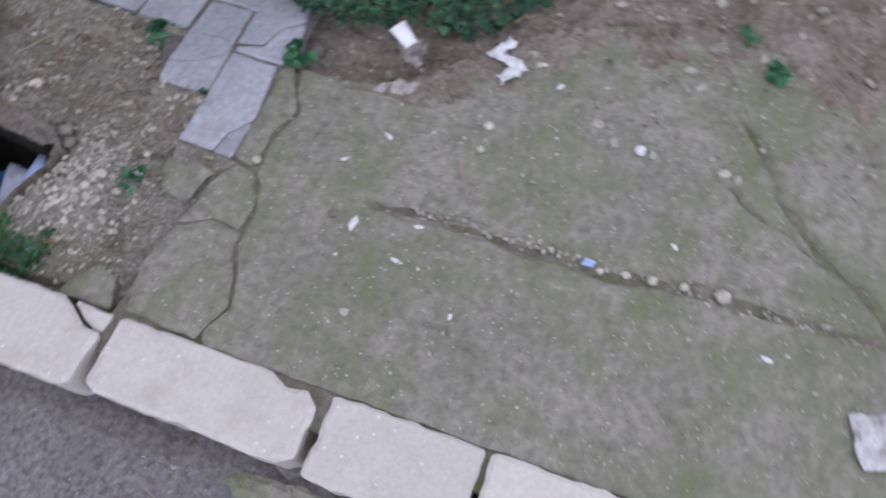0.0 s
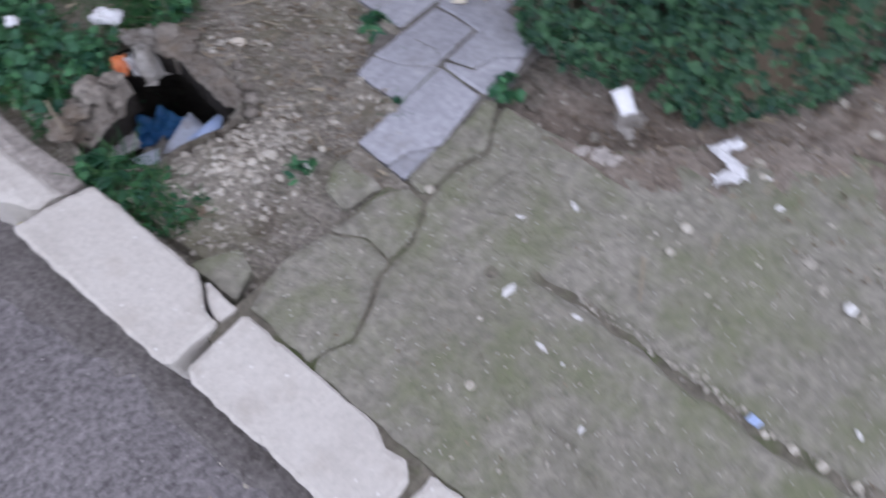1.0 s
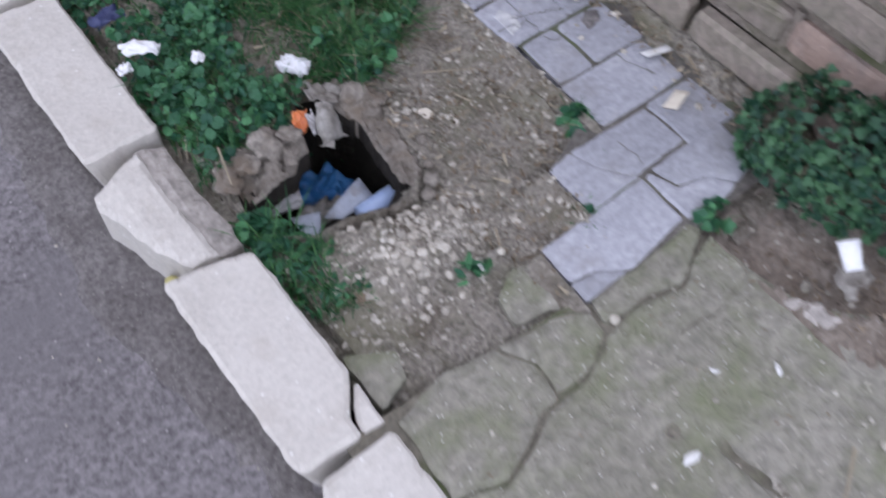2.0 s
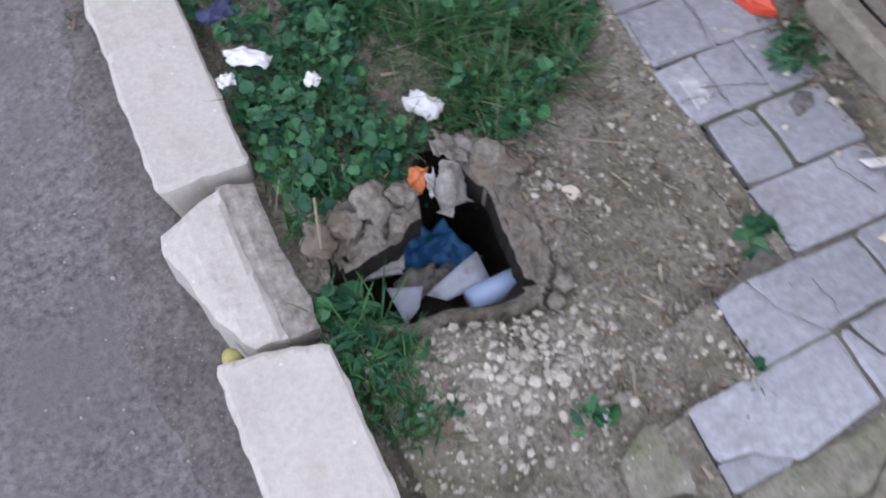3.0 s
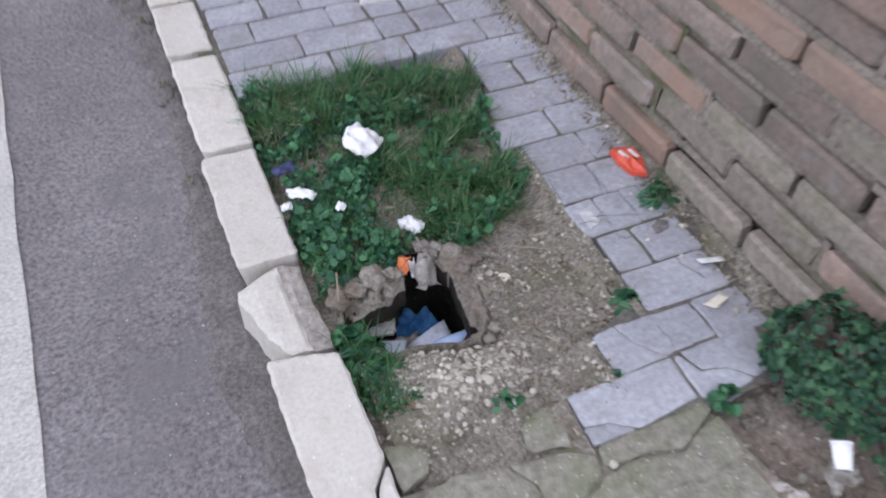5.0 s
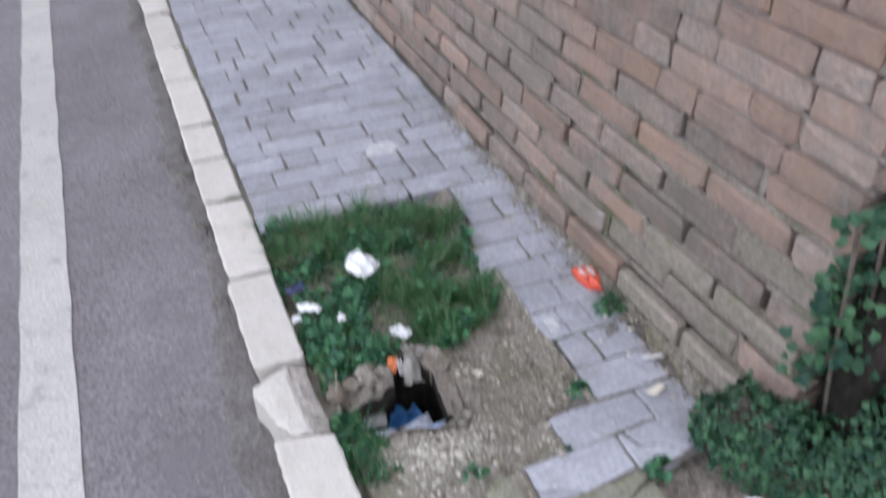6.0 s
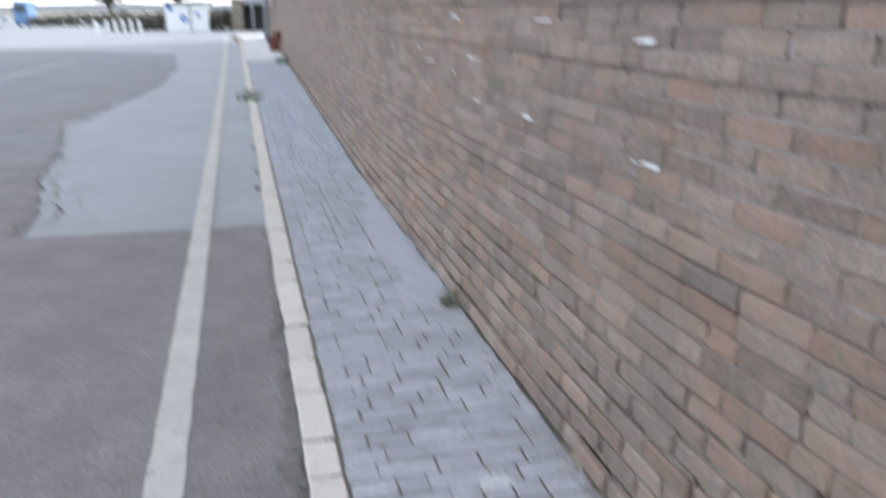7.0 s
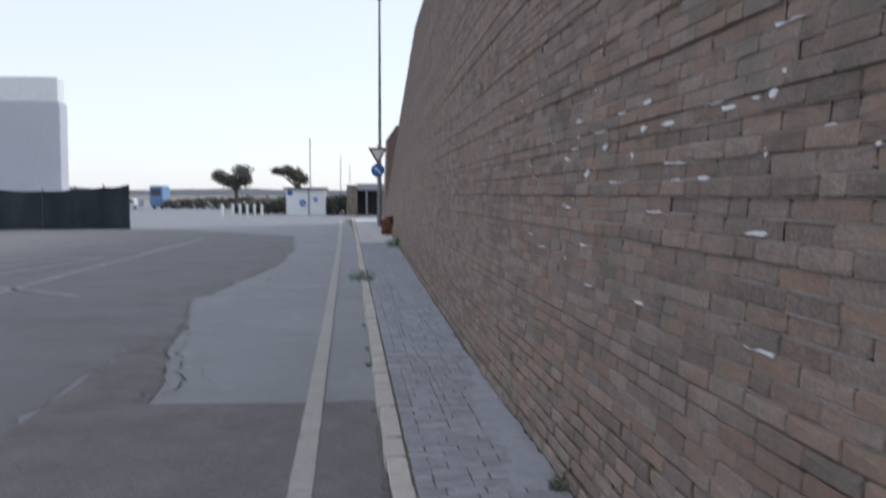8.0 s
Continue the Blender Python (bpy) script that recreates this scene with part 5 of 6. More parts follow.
for k, (x, y, z, r, tx, ty) in enumerate(((0.165, 2.222, -0.022, 0.020, 20, 10), (0.200, 2.232, -0.020, 0.022, -15, 25), (0.245, 2.240, -0.014, 0.026, 10, -20), (0.280, 2.236, -0.010, 0.020, 25, 0), (0.225, 2.202, -0.030, 0.016, 0, 30),
                                          (0.400, 2.238, -0.014, 0.026, 15, 20), (0.428, 2.226, -0.016, 0.018, -20, 0), (0.398, 2.150, -0.020, 0.014, 0, 15), (0.265, 2.212, -0.024, 0.015, 30, 0))):
    ob = part("stone", rock_bm(r, k + 90, 0.55, 3, 0.6), ROCK)
    ob.matrix_basis = pose(x, y, z, tx, ty, 47 * k)
    tagged(ob, "rough broken stone set in the hole's rim", "stone", group="rim stones")
for k, (x, y, z, r) in enumerate(((0.410, 2.052, -0.022, 0.013), (0.392, 2.036, -0.028, 0.011), (0.424, 2.078, -0.026, 0.008), (0.235, 2.300, -0.022, 0.013), (0.412, 2.215, -0.022, 0.020),
                                  (0.165, 2.265, -0.034, 0.009), (0.445, 2.12, -0.025, 0.010), (0.44, 2.16, -0.028, 0.009))):
    ob = part("stone", rock_bm(r, k + 20, 0.6, 2, 0.4), ROCK, None, "", True)
    ob.location = (x, y, z)
    tagged(ob, "pale rounded stone at the hole's rim", "stone", group="rim stones")

# ---- rubbish in and round the hole ----


def folded_sheet(name, pts, bend, material, label, category):
    """A stiff bit of card or paper with thickness, from its corners."""
    bm = bmesh.new()
    vs = [bm.verts.new(p) for p in pts]
    bm.faces.new(vs)
    bmesh.ops.subdivide_edges(bm, edges=bm.edges[:], cuts=3, use_grid_fill=True)
    bmesh.ops.triangulate(bm, faces=bm.faces[:])
    for v in bm.verts:
        v.co.z += bend * noise.noise(v.co * 22)
    ob = part(name, bm, material, None, "", True)
    so = ob.modifiers.new("thickness", "SOLIDIFY")
    so.thickness = 0.002
    return tagged(ob, label, category)


folded_sheet("paper_scrap", [(0.359, 2.172, -0.112), (0.361, 2.130, -0.128), (0.295, 2.128, -0.128), (0.274, 2.146, -0.124)], 0.010, GREY_CARD, "stiff white paper scrap lying in the hole", "paper")
folded_sheet("paper_scrap", [(0.230, 2.176, -0.122), (0.275, 2.158, -0.122), (0.260, 2.136, -0.126), (0.234, 2.122, -0.130)], 0.008, GREY_CARD, "stiff white paper scrap lying in the hole", "paper")
block = box_bm(-0.036, 0.036, -0.017, 0.017, -0.012, 0.012, 0.005, 2)
bmesh.ops.subdivide_edges(block, edges=block.edges[:], cuts=2, use_grid_fill=True)
for v in block.verts:
    v.co += 0.004 * Vector((noise.noise(v.co * 50), noise.noise(v.co * 55 + Vector((3, 0, 0))), noise.noise(v.co * 60 + Vector((0, 5, 0)))))
foam = part("foam_block", block, GREY_CLOTH, None, "", True)
foam.matrix_basis = pose(0.236, 2.216, -0.135, 12, -6, -12)
tagged(foam, "dirty speckled white foam lump in the hole", "foam")


def tube():
    ob = tagged(new("plastic_bottle"), "pale blue plastic tube lying in the hole", "bottle")
    ob.matrix_basis = pose(0.318, 2.108, -0.112, 0, 92, 4)
    body = part("tube_body", cyl_bm(0.0175, 0.0175, 0.092, 24), PALE_BLUE, ob, "", True)
    part("tube_rim", cyl_bm(0.0183, 0.0183, 0.006, 24, 0.088), PALE_BLUE, ob)
    part("vent_hole", box_bm(-0.0185, -0.0170, -0.004, 0.004, 0.072, 0.076), HOLLOW_SHADE, ob)
    return ob


tube()
bag = crumpled("blue_bag", 0.080, 0.060, 2.0, BLUE_BAG, 0.35, 14)
bag.matrix_basis = pose(0.330, 2.232, -0.197, 6, 0, -20)
tagged(bag, "crumpled blue plastic bag inside the hole", "plastic bag")
bag = crumpled("blue_bag", 0.055, 0.045, 5.0, BLUE_BAG, 0.2, 8)
bag.matrix_basis = pose(0.352, 2.188, -0.188, 10, -6, 60)
tagged(bag, "crumpled blue plastic bag inside the hole", "plastic bag")
lump = crumpled("dirty_cloth", 0.085, 0.05, 7.5, GREY_FILM, 0.3, 14)
lump.matrix_basis = pose(0.300, 2.180, -0.186, 0, 0, -22)
tagged(lump, "crumpled brown film in the hole", "film")
wr = tagged(new("hanging_wrapper"), "torn grey and orange film caught on the hole's rim", "wrapper")
wr.location = (0.318, 2.240, -0.004)
for nm, m, w, d, loc, rot, sd in (("grey_film", GREY_FILM, 0.060, 0.075, (0.022, 0.002, -0.026), (62, 25, 35), 3.0), ("orange_film", ORANGE_FILM, 0.022, 0.034, (-0.012, 0.008, -0.004), (50, 14, -20), 8.0), ("pale_film", GREY_CLOTH, 0.016, 0.035, (0.002, -0.004, -0.008), (60, 0, 12), 9.5),
                                  ("brown_film", GREY_FILM, 0.035, 0.05, (0.045, 0.035, -0.012), (15, 10, 60), 12.0)):
    c = crumpled(nm, w, d, sd, m, 0.3, 10, wr, "torn " + nm.replace("_", " "))
    c.matrix_local = pose(*loc, *rot)


def tissue(x, y, z, w, d, seed, turn, fold=0.28, tilt=0, label="crumpled white paper tissue"):
    ob = crumpled("paper_tissue", w, d, seed, TISSUE, fold, 14, None, "", 0.12, 0.28)
    ob.matrix_basis = pose(x, y, z, tilt, 0, turn)
    return tagged(ob, label, "tissue", group="white tissues")


tissue(0.338, 2.585, 0.025, 0.088, 0.092, 1.0, 30, 0.16, 12, "large crumpled white tissue on grass")
tissue(0.178, 2.488, 0.012, 0.070, 0.030, 4.0, -38, 0.25, 0, "crumpled white tissue among weeds")
tissue(0.140, 2.475, 0.0, 0.028, 0.022, 6.0, 0, 0.4, 0, "small scrap of white tissue among weeds")
tissue(0.362, 2.350, -0.020, 0.042, 0.062, 9.0, 40, 0.35, 0, "torn white tissue among weeds")
tissue(0.240, 2.425, 0.01, 0.022, 0.022, 12.0, 0, 0.4, 0, "small scrap of white tissue among weeds")
heap = tagged(new("paper_tissue"), "twisted white paper tissue on concrete's edge", "tissue", group="white tissues")
heap.location = (0.796, 1.388, 0.004)
for x, y, w, d, sd, turn in ((0.030, 0.022, 0.050, 0.022, 14.0, 150), (0.006, 0.004, 0.046, 0.024, 17.0, 75), (-0.022, -0.014, 0.050, 0.026, 21.0, 140)):
    fold = crumpled("tissue_fold", w, d, sd, TISSUE, 0.5, 11, heap)
    fold.matrix_local = pose(x, y, 0.004, 14, 8, turn)
flat = crumpled("paper_sheet", 0.085, 0.075, 19.0, GREY_CLOTH, 0.07, 11, None, "", 0.05)
flat.matrix_basis = pose(0.33, 0.690, 0.004, 0, 0, 20)
tagged(flat, "flattened pale printed paper on concrete", "paper")
cup = tagged(new("paper_cup"), "squashed white paper cup beneath the bush", "cup")
cup.matrix_basis = pose(0.770, 1.562, 0.018, 0, 66, 62)
cup.scale = (0.68, 0.68, 0.68)
c1 = part("cup_body", cyl_bm(0.020, 0.025, 0.062, 18), TISSUE, cup, "", True)
c1.scale = (0.6, 1.0, 1.0)
bm = bmesh.new()
bmesh.ops.create_cone(bm, cap_ends=False, segments=18, radius1=0.0262, radius2=0.0262, depth=0.004, matrix=Matrix.Translation((0, 0, 0.061)))
c2 = part("cup_rim", bm, TISSUE, cup)
c2.scale = (0.6, 1.0, 1.0)
gl = crumpled("grey_film", 0.05, 0.04, 22.0, GREY_FILM, 0.3, 8)
gl.matrix_basis = pose(0.765, 1.555, 0.002)
tagged(gl, "torn grey film beneath the paper cup", "film")
nv = crumpled("navy_scrap", 0.045, 0.03, 25.0, DARK_BLUE, 0.3, 8)
nv.matrix_basis = pose(0.168, 2.585, 0.005)
tagged(nv, "dark blue plastic scrap among weeds", "plastic scrap")
folded_sheet("cardboard_scrap", [(0.775, 1.935, 0.006), (0.815, 1.945, 0.008), (0.822, 1.925, 0.016), (0.785, 1.915, 0.010)], 0.008, CAP_CREAM, "small pinkish cardboard scrap on paving", "cardboard")
folded_sheet("cardboard_scrap", [(0.825, 2.035, 0.006), (0.870, 2.020, 0.012), (0.868, 2.005, 0.014), (0.826, 2.018, 0.010)], 0.006, WHITE_BIT, "small white card scrap on paving", "cardboard")


def red_packet():
    ob = tagged(new("snack_packet"), "crumpled red crisp packet lying on paving", "packet")
    ob.location = (0.858, 2.325, 0.004)
    ob.scale = (0.84, 0.84, 1.0)
    verts, faces = [], []
    outline = [(-0.030, 0.060), (0.004, 0.066), (0.038, 0.052), (0.034, 0.000), (0.006, -0.062), (-0.020, -0.035), (-0.034, 0.010)]
    n = len(outline)
    for z0, s in ((0.0, 1.0), (0.010, 0.96), (0.016, 0.6)):
        for x, y in outline:
            verts.append((x * s, y * s, z0 + 0.011 * noise.noise(Vector((x * 70, y * 70, z0 * 90)))))
    verts.append((0, 0.005, 0.019))
    for r in (0, 1):
        for i in range(n):
            a = r * n
            faces.append([a + i, a + (i + 1) % n, a + n + (i + 1) % n, a + n + i])
    faces += [[2 * n + i, 2 * n + (i + 1) % n, 3 * n] for i in range(n)]
    mesh_ob("packet_body", verts, faces, RED_FILM, ob)
    for k, (x, y) in enumerate(((-0.014, 0.020), (0.012, 0.016))):
        b = part("print_bar", box_bm(-0.005, 0.005, -0.018, 0.018, 0, 0.0012), WHITE_BIT, ob, "pale printed bar")
        b.matrix_local = pose(x, y, 0.0185, 0, 0, 8)
    return ob


red_packet()
capo = tagged(new("bottle_cap"), "round cream bottle cap lying on soil", "bottle cap")
capo.matrix_basis = pose(0.478, 2.158, -0.032, 8, -6, 0)
part("cap_disc", cyl_bm(0.0135, 0.0125, 0.006, 24), CAP_CREAM, capo)
part("cap_dimple", cyl_bm(0.0022, 0.0022, 0.0006, 10, 0.0061), BARK, capo)
part("cap_rim", cyl_bm(0.0145, 0.0145, 0.003, 24), CAP_CREAM, capo)
fruit = part("yellow_fruit", rock_bm(0.012, 3, 0.9), mat("yellow_skin", [(0.34, 0.30, 0.10), (0.42, 0.38, 0.15)], scale=40, mix=0.15, rough=0.6), None, "", True)
fruit.location = (0.020, 2.135, -0.045)
tagged(fruit, "small dull yellow fruit by the kerb", "fruit")
tl = leaves_mesh([((0.205, 1.965, -0.02), (0.2, 0, 1), 0.04, 2.0), ((0.215, 1.955, -0.02), (-0.3, 0.1, 1), 0.03, 4.0)], "long")
tagged(mesh_ob("dead_leaf", tl[0], tl[1], LITTER), "curled brown dead leaf on soil", "leaf")
folded_sheet("blue_scrap", [(0.455, 1.160, 0.003), (0.468, 1.158, 0.005), (0.466, 1.140, 0.004), (0.454, 1.143, 0.006)], 0.004, PALE_BLUE, "tiny pale blue plastic scrap on concrete", "plastic scrap")


mk = sheet("paint_mark", ragged([(0.676, 2.18), (0.712, 2.19), (0.718, 2.23), (0.70, 2.258), (0.678, 2.24)], 0.012, 0.005), lambda x, y: 0.0035, 0.006, 0.003, LIME)
tagged(mk, "pale lime smear on a paving block", "paint mark", kind="structure")
mk = sheet("paint_mark", ragged([(0.53, 3.17), (0.62, 3.16), (0.66, 3.20), (0.63, 3.25), (0.56, 3.24)], 0.02, 0.008), lambda x, y: 0.0035, 0.008, 0.003, LIME)
tagged(mk, "pale lime smear on the paving", "paint mark", kind="structure")


for k, pts in enumerate(([(0.791, 2.057), (0.794, 2.033), (0.806, 2.013), (0.815, 1.985)], [(0.703, 2.215), (0.746, 2.201), (0.798, 2.18)], [(0.699, 2.197), (0.719, 2.199), (0.726, 2.172)], [(0.720, 2.157), (0.73, 2.134), (0.765, 2.14)],
                         [(0.667, 1.925), (0.673, 1.886), (0.668, 1.872)], [(0.809, 2.384), (0.837, 2.406), (0.877, 2.411)], [(0.751, 2.385), (0.77, 2.336), (0.754, 2.272)], [(0.674, 2.352), (0.667, 2.309), (0.667, 2.275)], [(0.664, 2.206), (0.699, 2.203), (0.70, 2.19)])):
    verts = []
    for (xa, ya), (xb, yb) in zip(pts, pts[1:]):
        d = Vector((xb - xa, yb - ya)).normalized()
        for t in range(6):
            x, y = xa + (xb - xa) * t / 6, ya + (yb - ya) * t / 6
            j, w = 0.003 * noise.noise(Vector((x * 90, y * 90, k))), 0.0005 + 0.0010 * abs(noise.noise(Vector((x * 50, y * 50, 3.0))))
            verts += [(x - d.y * (j + w), y + d.x * (j + w), 0.0052), (x - d.y * (j - w), y + d.x * (j - w), 0.0052)]
    tagged(mesh_ob("paver_crack", verts, [[2 * i, 2 * i + 1, 2 * i + 3, 2 * i + 2] for i in range(len(verts) // 2 - 1)], JOINT_DIRT), "fine dark crack across a paving block", "crack", kind="structure")
mk = sheet("dirt_stain", ragged([(0.792, 2.122), (0.825, 2.126), (0.838, 2.150), (0.815, 2.163), (0.795, 2.148)], 0.008, 0.006), lambda x, y: 0.0055 + 0.001 * fbm(x, y, 60), 0.005, 0.003, GUTTER)
tagged(mk, "dark smear of dirt on a paving block", "dirt", kind="structure")

# ---- paving blocks, last ----
def block_mesh(w, d, seed):
    """A worn block: uneven sides, knocked corners, a soft arris round the top."""
    rng = random.Random(seed)
    hw, hd = w / 2, d / 2
    ring = []
    for ax, ay, bx, by in ((-hw, -hd, hw, -hd), (hw, -hd, hw, hd), (hw, hd, -hw, hd), (-hw, hd, -hw, -hd)):
        ln = math.hypot(bx - ax, by - ay)
        cut = rng.uniform(0.003, 0.006) if rng.random() < 0.75 else rng.uniform(0.008, 0.02)
        for t in (min(0.3, cut / ln), 0.5, 1 - min(0.3, rng.uniform(0.003, 0.007) / ln)):
            ring.append((ax + (bx - ax) * t + rng.uniform(-0.0028, 0.0018), ay + (by - ay) * t + rng.uniform(-0.0025, 0.0018)))
    n = len(ring)
    verts = [(x, y, -0.05) for x, y in ring] + [(x, y, -0.004) for x, y in ring] + [(x - math.copysign(0.003, x), y - math.copysign(0.003, y), rng.uniform(-0.001, 0.0004)) for x, y in ring]
    verts.append((0, 0, rng.uniform(0.0, 0.0012)))
    faces = [[r + i, r + (i + 1) % n, r + n + (i + 1) % n, r + n + i] for r in (0, n) for i in range(n)]
    faces += [[2 * n + i, 2 * n + (i + 1) % n, 3 * n] for i in range(n)]
    return verts, faces


for k, outline in enumerate(([(0.448, 1.793), (0.49, 1.785), (0.530, 1.758), (0.648, 1.772), (0.652, 1.858), (0.450, 1.852)], [(0.447, 1.789), (0.488, 1.781), (0.524, 1.757), (0.447, 1.757)],
                             [(0.551, 1.948), (0.595, 1.954), (0.612, 1.910), (0.648, 1.864), (0.552, 1.860)], [(0.600, 1.955), (0.754, 1.952), (0.757, 1.872), (0.653, 1.865), (0.616, 1.912)],
                             [(0.660, 1.768), (0.700, 1.757), (0.760, 1.768), (0.735, 1.800), (0.690, 1.812), (0.672, 1.855), (0.659, 1.857)], [(0.764, 1.770), (0.822, 1.780), (0.826, 1.860), (0.677, 1.860), (0.694, 1.816), (0.738, 1.804)])):
    tilt = (k % 3 - 1) * 0.02
    mx, my = sum(p[0] for p in outline) / len(outline), sum(p[1] for p in outline) / len(outline)
    outline = [(x + 0.003 * (x - mx) / math.hypot(x - mx, y - my), y + 0.003 * (y - my) / math.hypot(x - mx, y - my)) for x, y in outline]
    sheet("paver", ragged(outline, 0.012, 0.0022, k), lambda x, y: 0.0005 + tilt * (x - 0.6) * 0.5 + 0.0012 * fbm(x, y, 14, k), 0.005, 0.05, PAVER, pavement, "cracked grey paving block", edge=0.002)
rows = {0: [], 1: [(0.762, 0.862)], 2: [(0.674, 0.858)], 3: [(0.680, 0.750), (0.757, 0.862)], 4: [(0.668, 0.727), (0.733, 0.79), (0.796, 0.865)],
        5: [(0.670, 0.768), (0.775, 0.872)], 6: [(0.672, 0.800), (0.807, 0.884)], 7: [(0.630, 0.768), (0.775, 0.890)]}
rp = random.Random(77)
PITCH = 0.1035
shared = {}
run_v, run_f = [], []
made = 0
r = 0
while 1.755 + r * PITCH < 27.0:
    y0 = 1.755 + r * PITCH
    yc = y0 + PITCH / 2 - 0.003
    if r in rows:
        pieces = rows[r]
    else:
        pieces, x = [], left_edge(yc) + 0.004
        first = True
        while x < wall_face(yc) - 0.03:
            w = rp.choice([0.2, 0.2, 0.2, 0.15, 0.1])
            if first and r % 2:
                w = 0.1
            first = False
            w = min(w, wall_face(yc) - 0.012 - x)
            if w > 0.03:
                pieces.append((x, x + w - 0.004 - rp.random() * 0.004))
            x += w
    for a, b in pieces:
        w, d = b - a, PITCH - 0.011 + rp.uniform(-0.003, 0.003)
        dz, rx, ry = rp.uniform(0.0005, 0.003), rp.uniform(-0.8, 0.8), rp.uniform(-0.5, 0.5)
        if made < 300:
            key = (round(w, 2), rp.randrange(3))
            key = (*key, r > 10)
            if key not in shared:
                v, f = block_mesh(key[0] + 0.003, 0.0972 if r > 10 else 0.0992, hash(key[0] * 1000) + key[1])
                me = bpy.data.meshes.new("paver")
                me.from_pydata(v, [], f)
                me.materials.append(PAVER)
                shared[key] = me
            ob = new("paver", shared[key])
            ob.parent = pavement
            ob.matrix_basis = pose((a + b) / 2, yc + rp.uniform(-0.0012, 0.0012), dz, rx, ry, rp.uniform(-0.8, 0.8))
            made += 1
        else:
            v, f = block_mesh(w, d, r * 31 + int(a * 100))
            k = len(run_v)
            run_v += [((a + b) / 2 + p[0], yc + p[1], p[2] + dz) for p in v]
            run_f += [[k + i for i in q] for q in f]
    r += 1
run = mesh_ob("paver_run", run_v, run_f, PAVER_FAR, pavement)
run["kind"] = "stuff"

# ---- bricks, last ----
LOW_COURSES, LOW_PITCH, LOW_LONG, HIGH_PITCH, HIGH_LONG = 7, 0.0733, 0.2545, 0.0633, 0.2565
COURSE, LONG = LOW_PITCH, LOW_LONG


def brick_shape(w, h, rng, c=0.008, worn=True):
    """Front of a worn brick: chipped corners, a rounded arris and sides back into the joint; x is outward (minus), y along, z up."""
    verts = []
    hw, hh = w / 2, h / 2
    ring = [(-hw, -hh), (hw, -hh), (hw, hh), (-hw, hh)]
    if worn:
        ring = []
        for sy, sz in ((-1, -1), (1, -1), (1, 1), (-1, 1)):
            a, b = rng.uniform(0.003, 0.016), rng.uniform(0.003, 0.012)
            two = [(sy * hw, sz * (hh - b)), (sy * (hw - a), sz * hh)]
            ring += two if sy * sz > 0 else two[::-1]
    n = len(ring)
    for x, i in ((0.03, 0.0), (c * 0.75, 0.0), (0.0, c)):
        for y, z in ring:
            verts.append((x + rng.uniform(-0.0025, 0.0025), y - math.copysign(i, y) + rng.uniform(-0.003, 0.003), z - math.copysign(i * 0.8, z) + rng.uniform(-0.0025, 0.0025)))
    faces = []
    for k in (0, n):
        for i in range(n):
            faces.append([k + i, k + n + i, k + n + (i + 1) % n, k + (i + 1) % n])
    if worn:
        verts.append((rng.uniform(-0.003, 0.001), rng.uniform(-0.05, 0.05), 0.0))
        faces += [[2 * n + i, 3 * n, 2 * n + (i + 1) % n] for i in range(n)]
    else:
        faces.append([2 * n + i for i in range(n - 1, -1, -1)])
    return verts, faces


rb = random.Random(99)
low_joints, high_joints = ([], []), ([], [])


def joint_box(y0, y1, z0, z1, depth, run):
    """A run of mortar in the wall's face, set back by depth."""
    joint_v, joint_f = run
    k = len(joint_v)
    for y in (y0, y1):
        xf = wall_face(y) + depth
        for z, back in ((z0, 0.03), (z0, 0.0), (z1, 0.0), (z1, 0.03)):
            joint_v.append((xf + batter(y) * z + back + 0.002 * noise.noise(Vector((y * 9, z * 40, 0))), y, z))
    joint_f.extend([[k + i, k + 4 + i, k + 5 + i, k + i + 1] for i in range(3)])


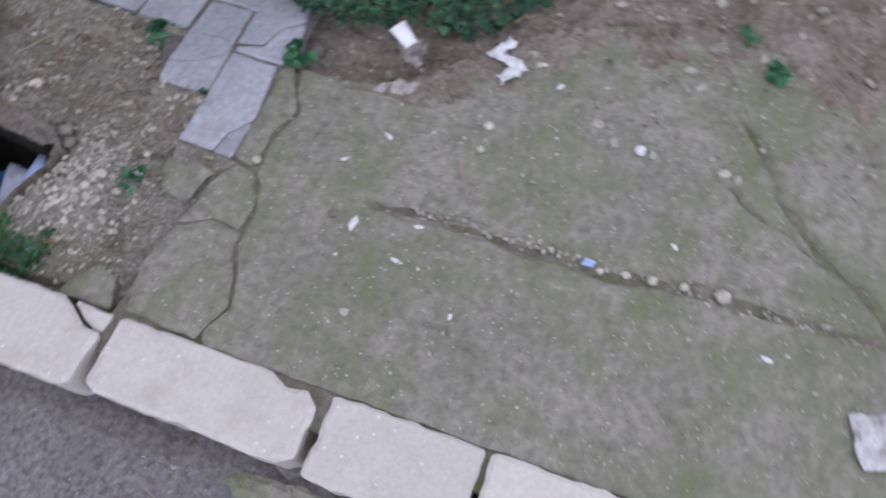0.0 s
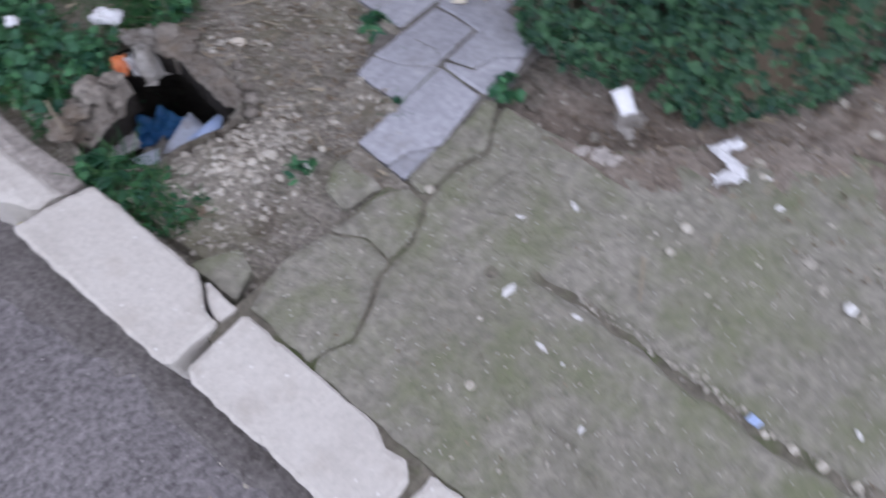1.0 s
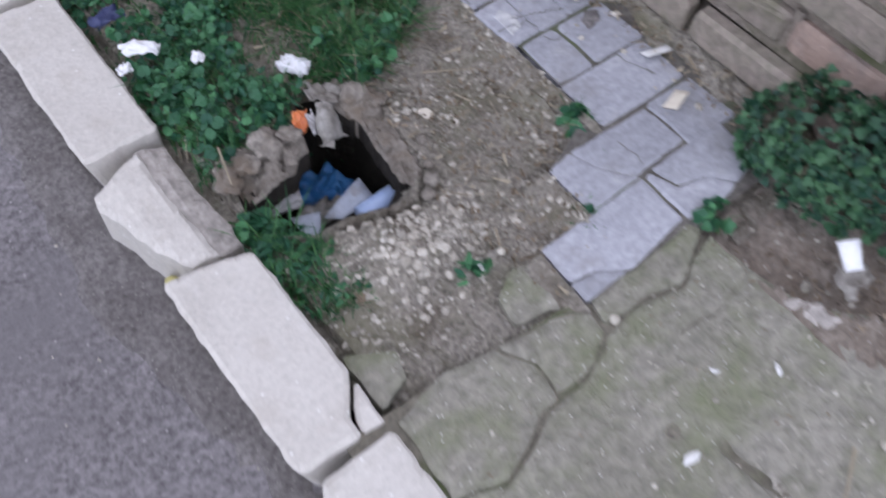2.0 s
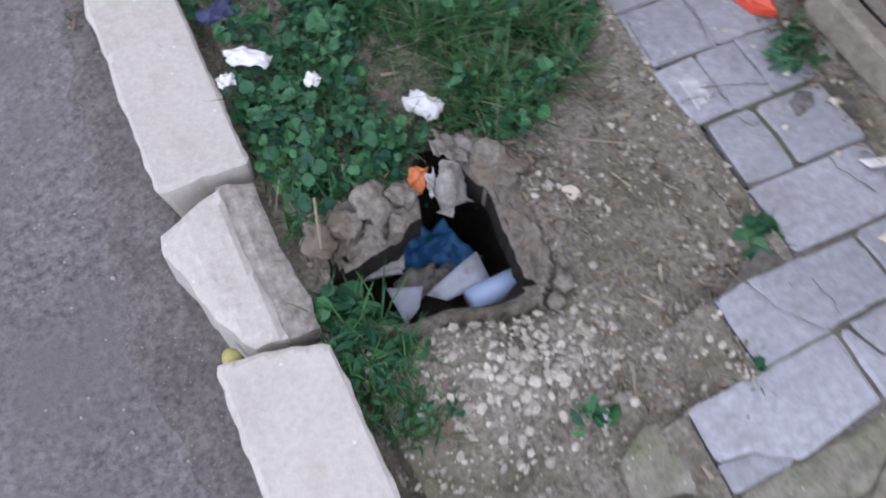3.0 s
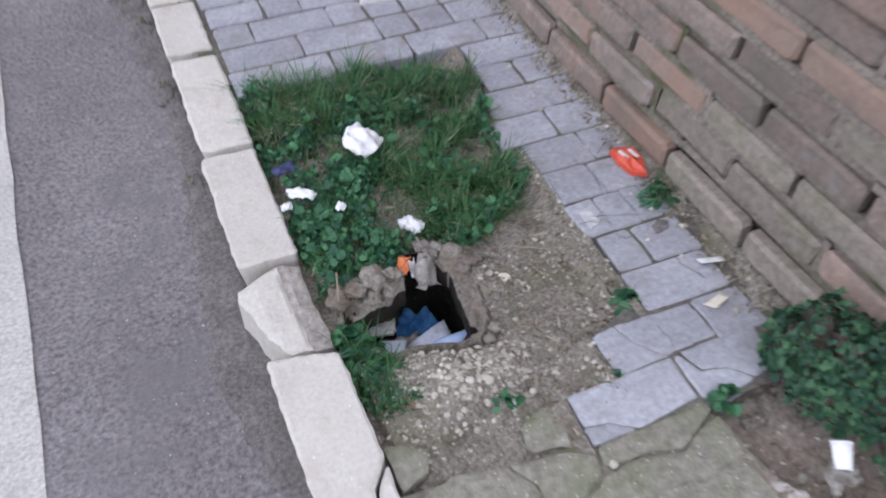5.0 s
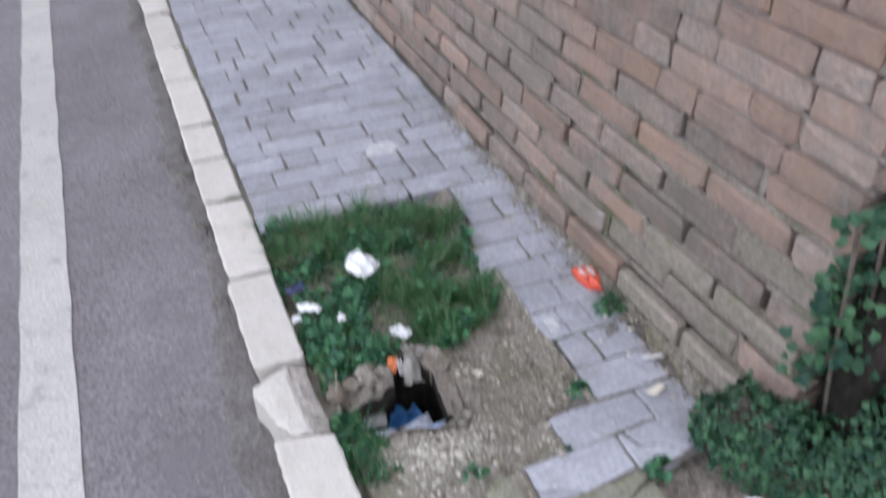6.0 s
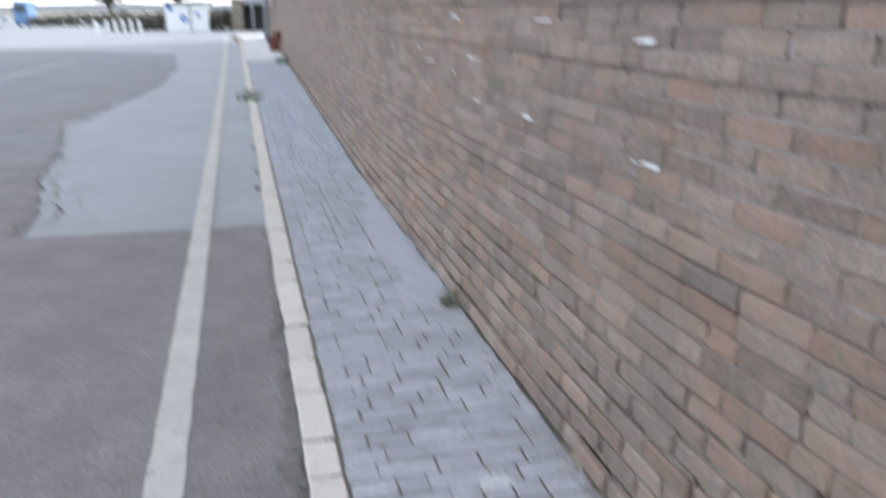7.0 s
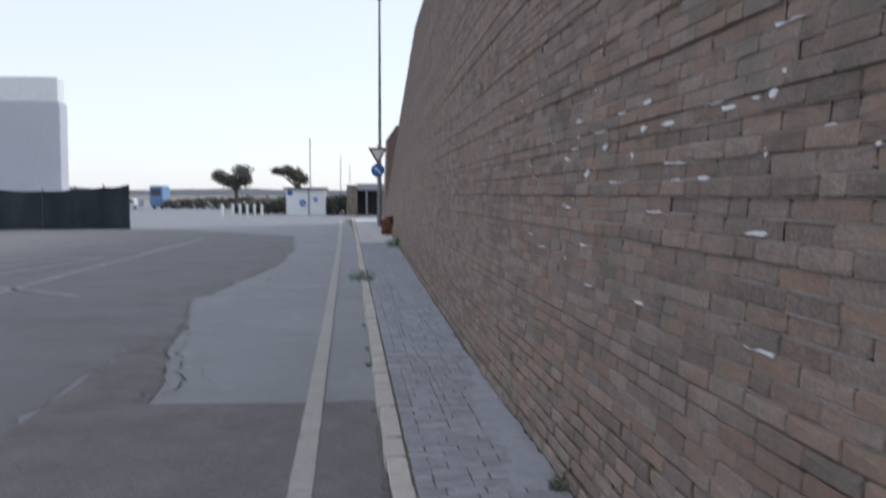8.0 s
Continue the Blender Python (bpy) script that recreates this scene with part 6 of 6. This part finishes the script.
forms = []
for k in range(8):
    v, f = brick_shape(LOW_LONG - 0.012 if k < 4 else HIGH_LONG - 0.006, (LOW_PITCH - 0.016) if k < 4 else (HIGH_PITCH - 0.006), rb, 0.008 if k < 4 else 0.0042)
    me = bpy.data.meshes.new("brick")
    me.from_pydata(v, [], f)
    me.materials.append(BRICK)
    forms.append(me)
rest_v, rest_f = [], []
mossy = {}
singles = 0
c = 0
top = 0.004
while top < WALL_H - 0.1:
    low = c < LOW_COURSES
    COURSE, LONG, gap = (LOW_PITCH, LOW_LONG, 0.016) if low else (HIGH_PITCH, HIGH_LONG, 0.006)
    z = top + COURSE / 2
    top += COURSE
    ledge = rb.choice([-0.009, -0.006, -0.003, 0.0, 0.002, 0.004])
    if low:
        y = 2.529 - 0.1415 * c - LONG * math.ceil((2.529 - 0.1415 * c - WALL_Y0) / LONG) + rb.uniform(-0.005, 0.005)
    else:
        y = 2.529 - 0.1415 * c + rb.uniform(-0.03, 0.03)
        y -= LONG * math.ceil((y - WALL_Y0) / LONG)
    while y < WALL_Y1:
        w = LONG if rb.random() < (0.97 if low else 0.85) else LONG * 0.5
        ya, yb = max(y, WALL_Y0), min(y + w, WALL_Y1)
        y += w
        if yb - ya < 0.05:
            continue
        ym = (ya + yb) / 2
        b = batter(ym)
        proud = (rb.uniform(-0.006, 0.005) if low else ledge + rb.uniform(-0.0015, 0.0015)) - (0.018 if c == 0 else 0)
        if rb.random() < 0.05:
            proud += 0.006 if low else 0.004
        xf = wall_face(ym) + b * z + proud
        slope = (wall_face(ym + 0.1) - wall_face(ym - 0.1)) / 0.2
        full = abs((yb - ya) - LONG) < 0.002
        half = abs((yb - ya) - LONG / 2) < 0.002
        if rb.random() < (0.3 if low else 0.9 if z > 1.7 or ym > 6 else 0.45):
            joint_box(yb - (0.008 if low else 0.005), yb + (0.008 if low else 0.005), z - COURSE / 2, z + COURSE / 2, rb.uniform(0.004, 0.012) if low else rb.uniform(0.0, 0.002), low_joints)
        joint_box(ya - 0.005, yb + 0.005, z + COURSE / 2 - (0.009 if low else 0.0045), z + COURSE / 2 + (0.008 if low else 0.0045), rb.choice([0.006, 0.010, 0.013, 0.016] if low else [0.0, 0.001, 0.002, 0.004]), low_joints if low else high_joints)
        if singles < 300 and ym < 5.2 and z < 1.60 and full:
            ob = new("brick", forms[rb.randrange(4) + (0 if low else 4)])
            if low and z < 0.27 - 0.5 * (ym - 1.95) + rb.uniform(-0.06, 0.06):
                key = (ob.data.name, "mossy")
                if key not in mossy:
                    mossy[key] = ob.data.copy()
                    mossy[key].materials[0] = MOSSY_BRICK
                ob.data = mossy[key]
            ob.parent = wall
            ob.matrix_basis = pose(xf, ym, z, 0, math.degrees(math.atan(b)), -math.degrees(math.atan(slope)))
            singles += 1
        else:
            v, f = brick_shape(yb - ya - (0.012 if low else 0.006), COURSE - gap, rb, 0.008 if low else 0.0042, ym < 9 and z < 3)
            if ym > 14:
                v, f = v[4:], [[i - 4 for i in q] for q in f[4:]]
            k = len(rest_v)
            rest_v += [(xf + p[0] + b * p[2] + slope * p[1], ym + p[1], z + p[2]) for p in v]
            rest_f += [[k + i for i in q] for q in f]
    c += 1
ob = mesh_ob("mortar_run", *low_joints, MORTAR, wall, "mossy weathered mortar joints")
ob["kind"] = "stuff"
ob = mesh_ob("mortar_run", *high_joints, MORTAR_PALE, wall, "thin pale mortar joints")
ob["kind"] = "stuff"
ob = mesh_ob("brick_run", rest_v, rest_f, BRICK_RUN, wall)
ob["kind"] = "stuff"
end_v, end_f = [], []
for c in range(40):
    COURSE, LONG = HIGH_PITCH, HIGH_LONG
    z = (c + 0.5) * COURSE
    x = wall_face(WALL_Y0) + batter(WALL_Y0) * z + (0.0 if c % 2 else 0.14)
    while x < wall_face(WALL_Y0) + 2.2:
        v, f = brick_shape(LONG - 0.012, COURSE - 0.013, rb, 0.008, False)
        k = len(end_v)
        end_v += [(x + 0.14 + p[1], WALL_Y0 + p[0] + rb.uniform(-0.001, 0.001), z + p[2]) for p in v]
        end_f += [[k + i for i in reversed(q)] for q in f]
        x += LONG
ob = mesh_ob("brick_end", end_v, end_f, BRICK_RUN, wall)
ob["kind"] = "stuff"

# pale paint splashes on the bricks, and light painted along some ledges
splash = tagged(new("paint_splashes"), "scattered white paint splashes and painted ledge light on the brick wall", "paint splash")
rq = random.Random(31)
drops = [(3.17, 1.77, 0.032, 0.015), (3.24, 1.82, 0.070, 0.003), (3.10, 1.83, 0.033, 0.007), (3.47, 1.76, 0.053, 0.008), (3.27, 1.77, 0.030, 0.007), (4.27, 1.86, 0.070, 0.010),
         (4.00, 1.75, 0.068, 0.009), (4.29, 1.75, 0.043, 0.012), (4.83, 1.70, 0.028, 0.014), (4.40, 1.64, 0.023, 0.017), (5.55, 1.67, 0.070, 0.010), (5.10, 1.58, 0.043, 0.020),
         (5.49, 1.51, 0.070, 0.010), (5.35, 1.79, 0.060, 0.013), (5.36, 1.87, 0.060, 0.009), (4.83, 1.51, 0.057, 0.008), (4.40, 1.50, 0.046, 0.007), (4.16, 1.51, 0.054, 0.009),
         (3.61, 1.53, 0.043, 0.010), (3.17, 1.60, 0.014, 0.015), (2.84, 1.65, 0.027, 0.009), (2.62, 1.60, 0.015, 0.015), (3.18, 1.36, 0.070, 0.007), (4.15, 1.03, 0.041, 0.009)]
for cy, cz in ((5.3, 1.45), (6.4, 1.55), (5.0, 2.1), (6.8, 2.2)):
    for _ in range(rq.randrange(3, 7)):
        drops.append((cy + rq.gauss(0, 0.2), cz + rq.gauss(0, 0.09), rq.uniform(0.004, 0.012), rq.uniform(0.003, 0.007)))
# thin streaks on course tops: light caught by brick ledges, painted white
for _ in range(16):
    drops.append((rq.uniform(2.6, 6.5), 0.517 + 0.0633 * rq.randrange(5, 24), rq.uniform(0.04, 0.13), rq.uniform(0.002, 0.004)))
for _ in range(14):
    drops.append((rq.uniform(4.0, 11.0), rq.uniform(0.5, 3.4), rq.uniform(0.004, 0.018), rq.uniform(0.003, 0.009)))
for y, z, a, b in drops:
    pts = []
    for k in range(9):
        t = k * math.tau / 9
        r = rq.uniform(0.5, 1.35)
        yy, zz = y + math.cos(t) * a * r, z + math.sin(t) * b * r + 0.3 * (math.cos(t) * a) * rq.uniform(-0.3, 0.3)
        pts.append((wall_face(yy) + batter(yy) * zz - 0.0065, yy, zz))
    pts += [(x + 0.010, yy, zz) for x, yy, zz in pts]
    mesh_ob("splash", pts, [list(range(8, -1, -1))] + [[k, (k + 1) % 9, 9 + (k + 1) % 9, 9 + k] for k in range(9)], TISSUE, splash)
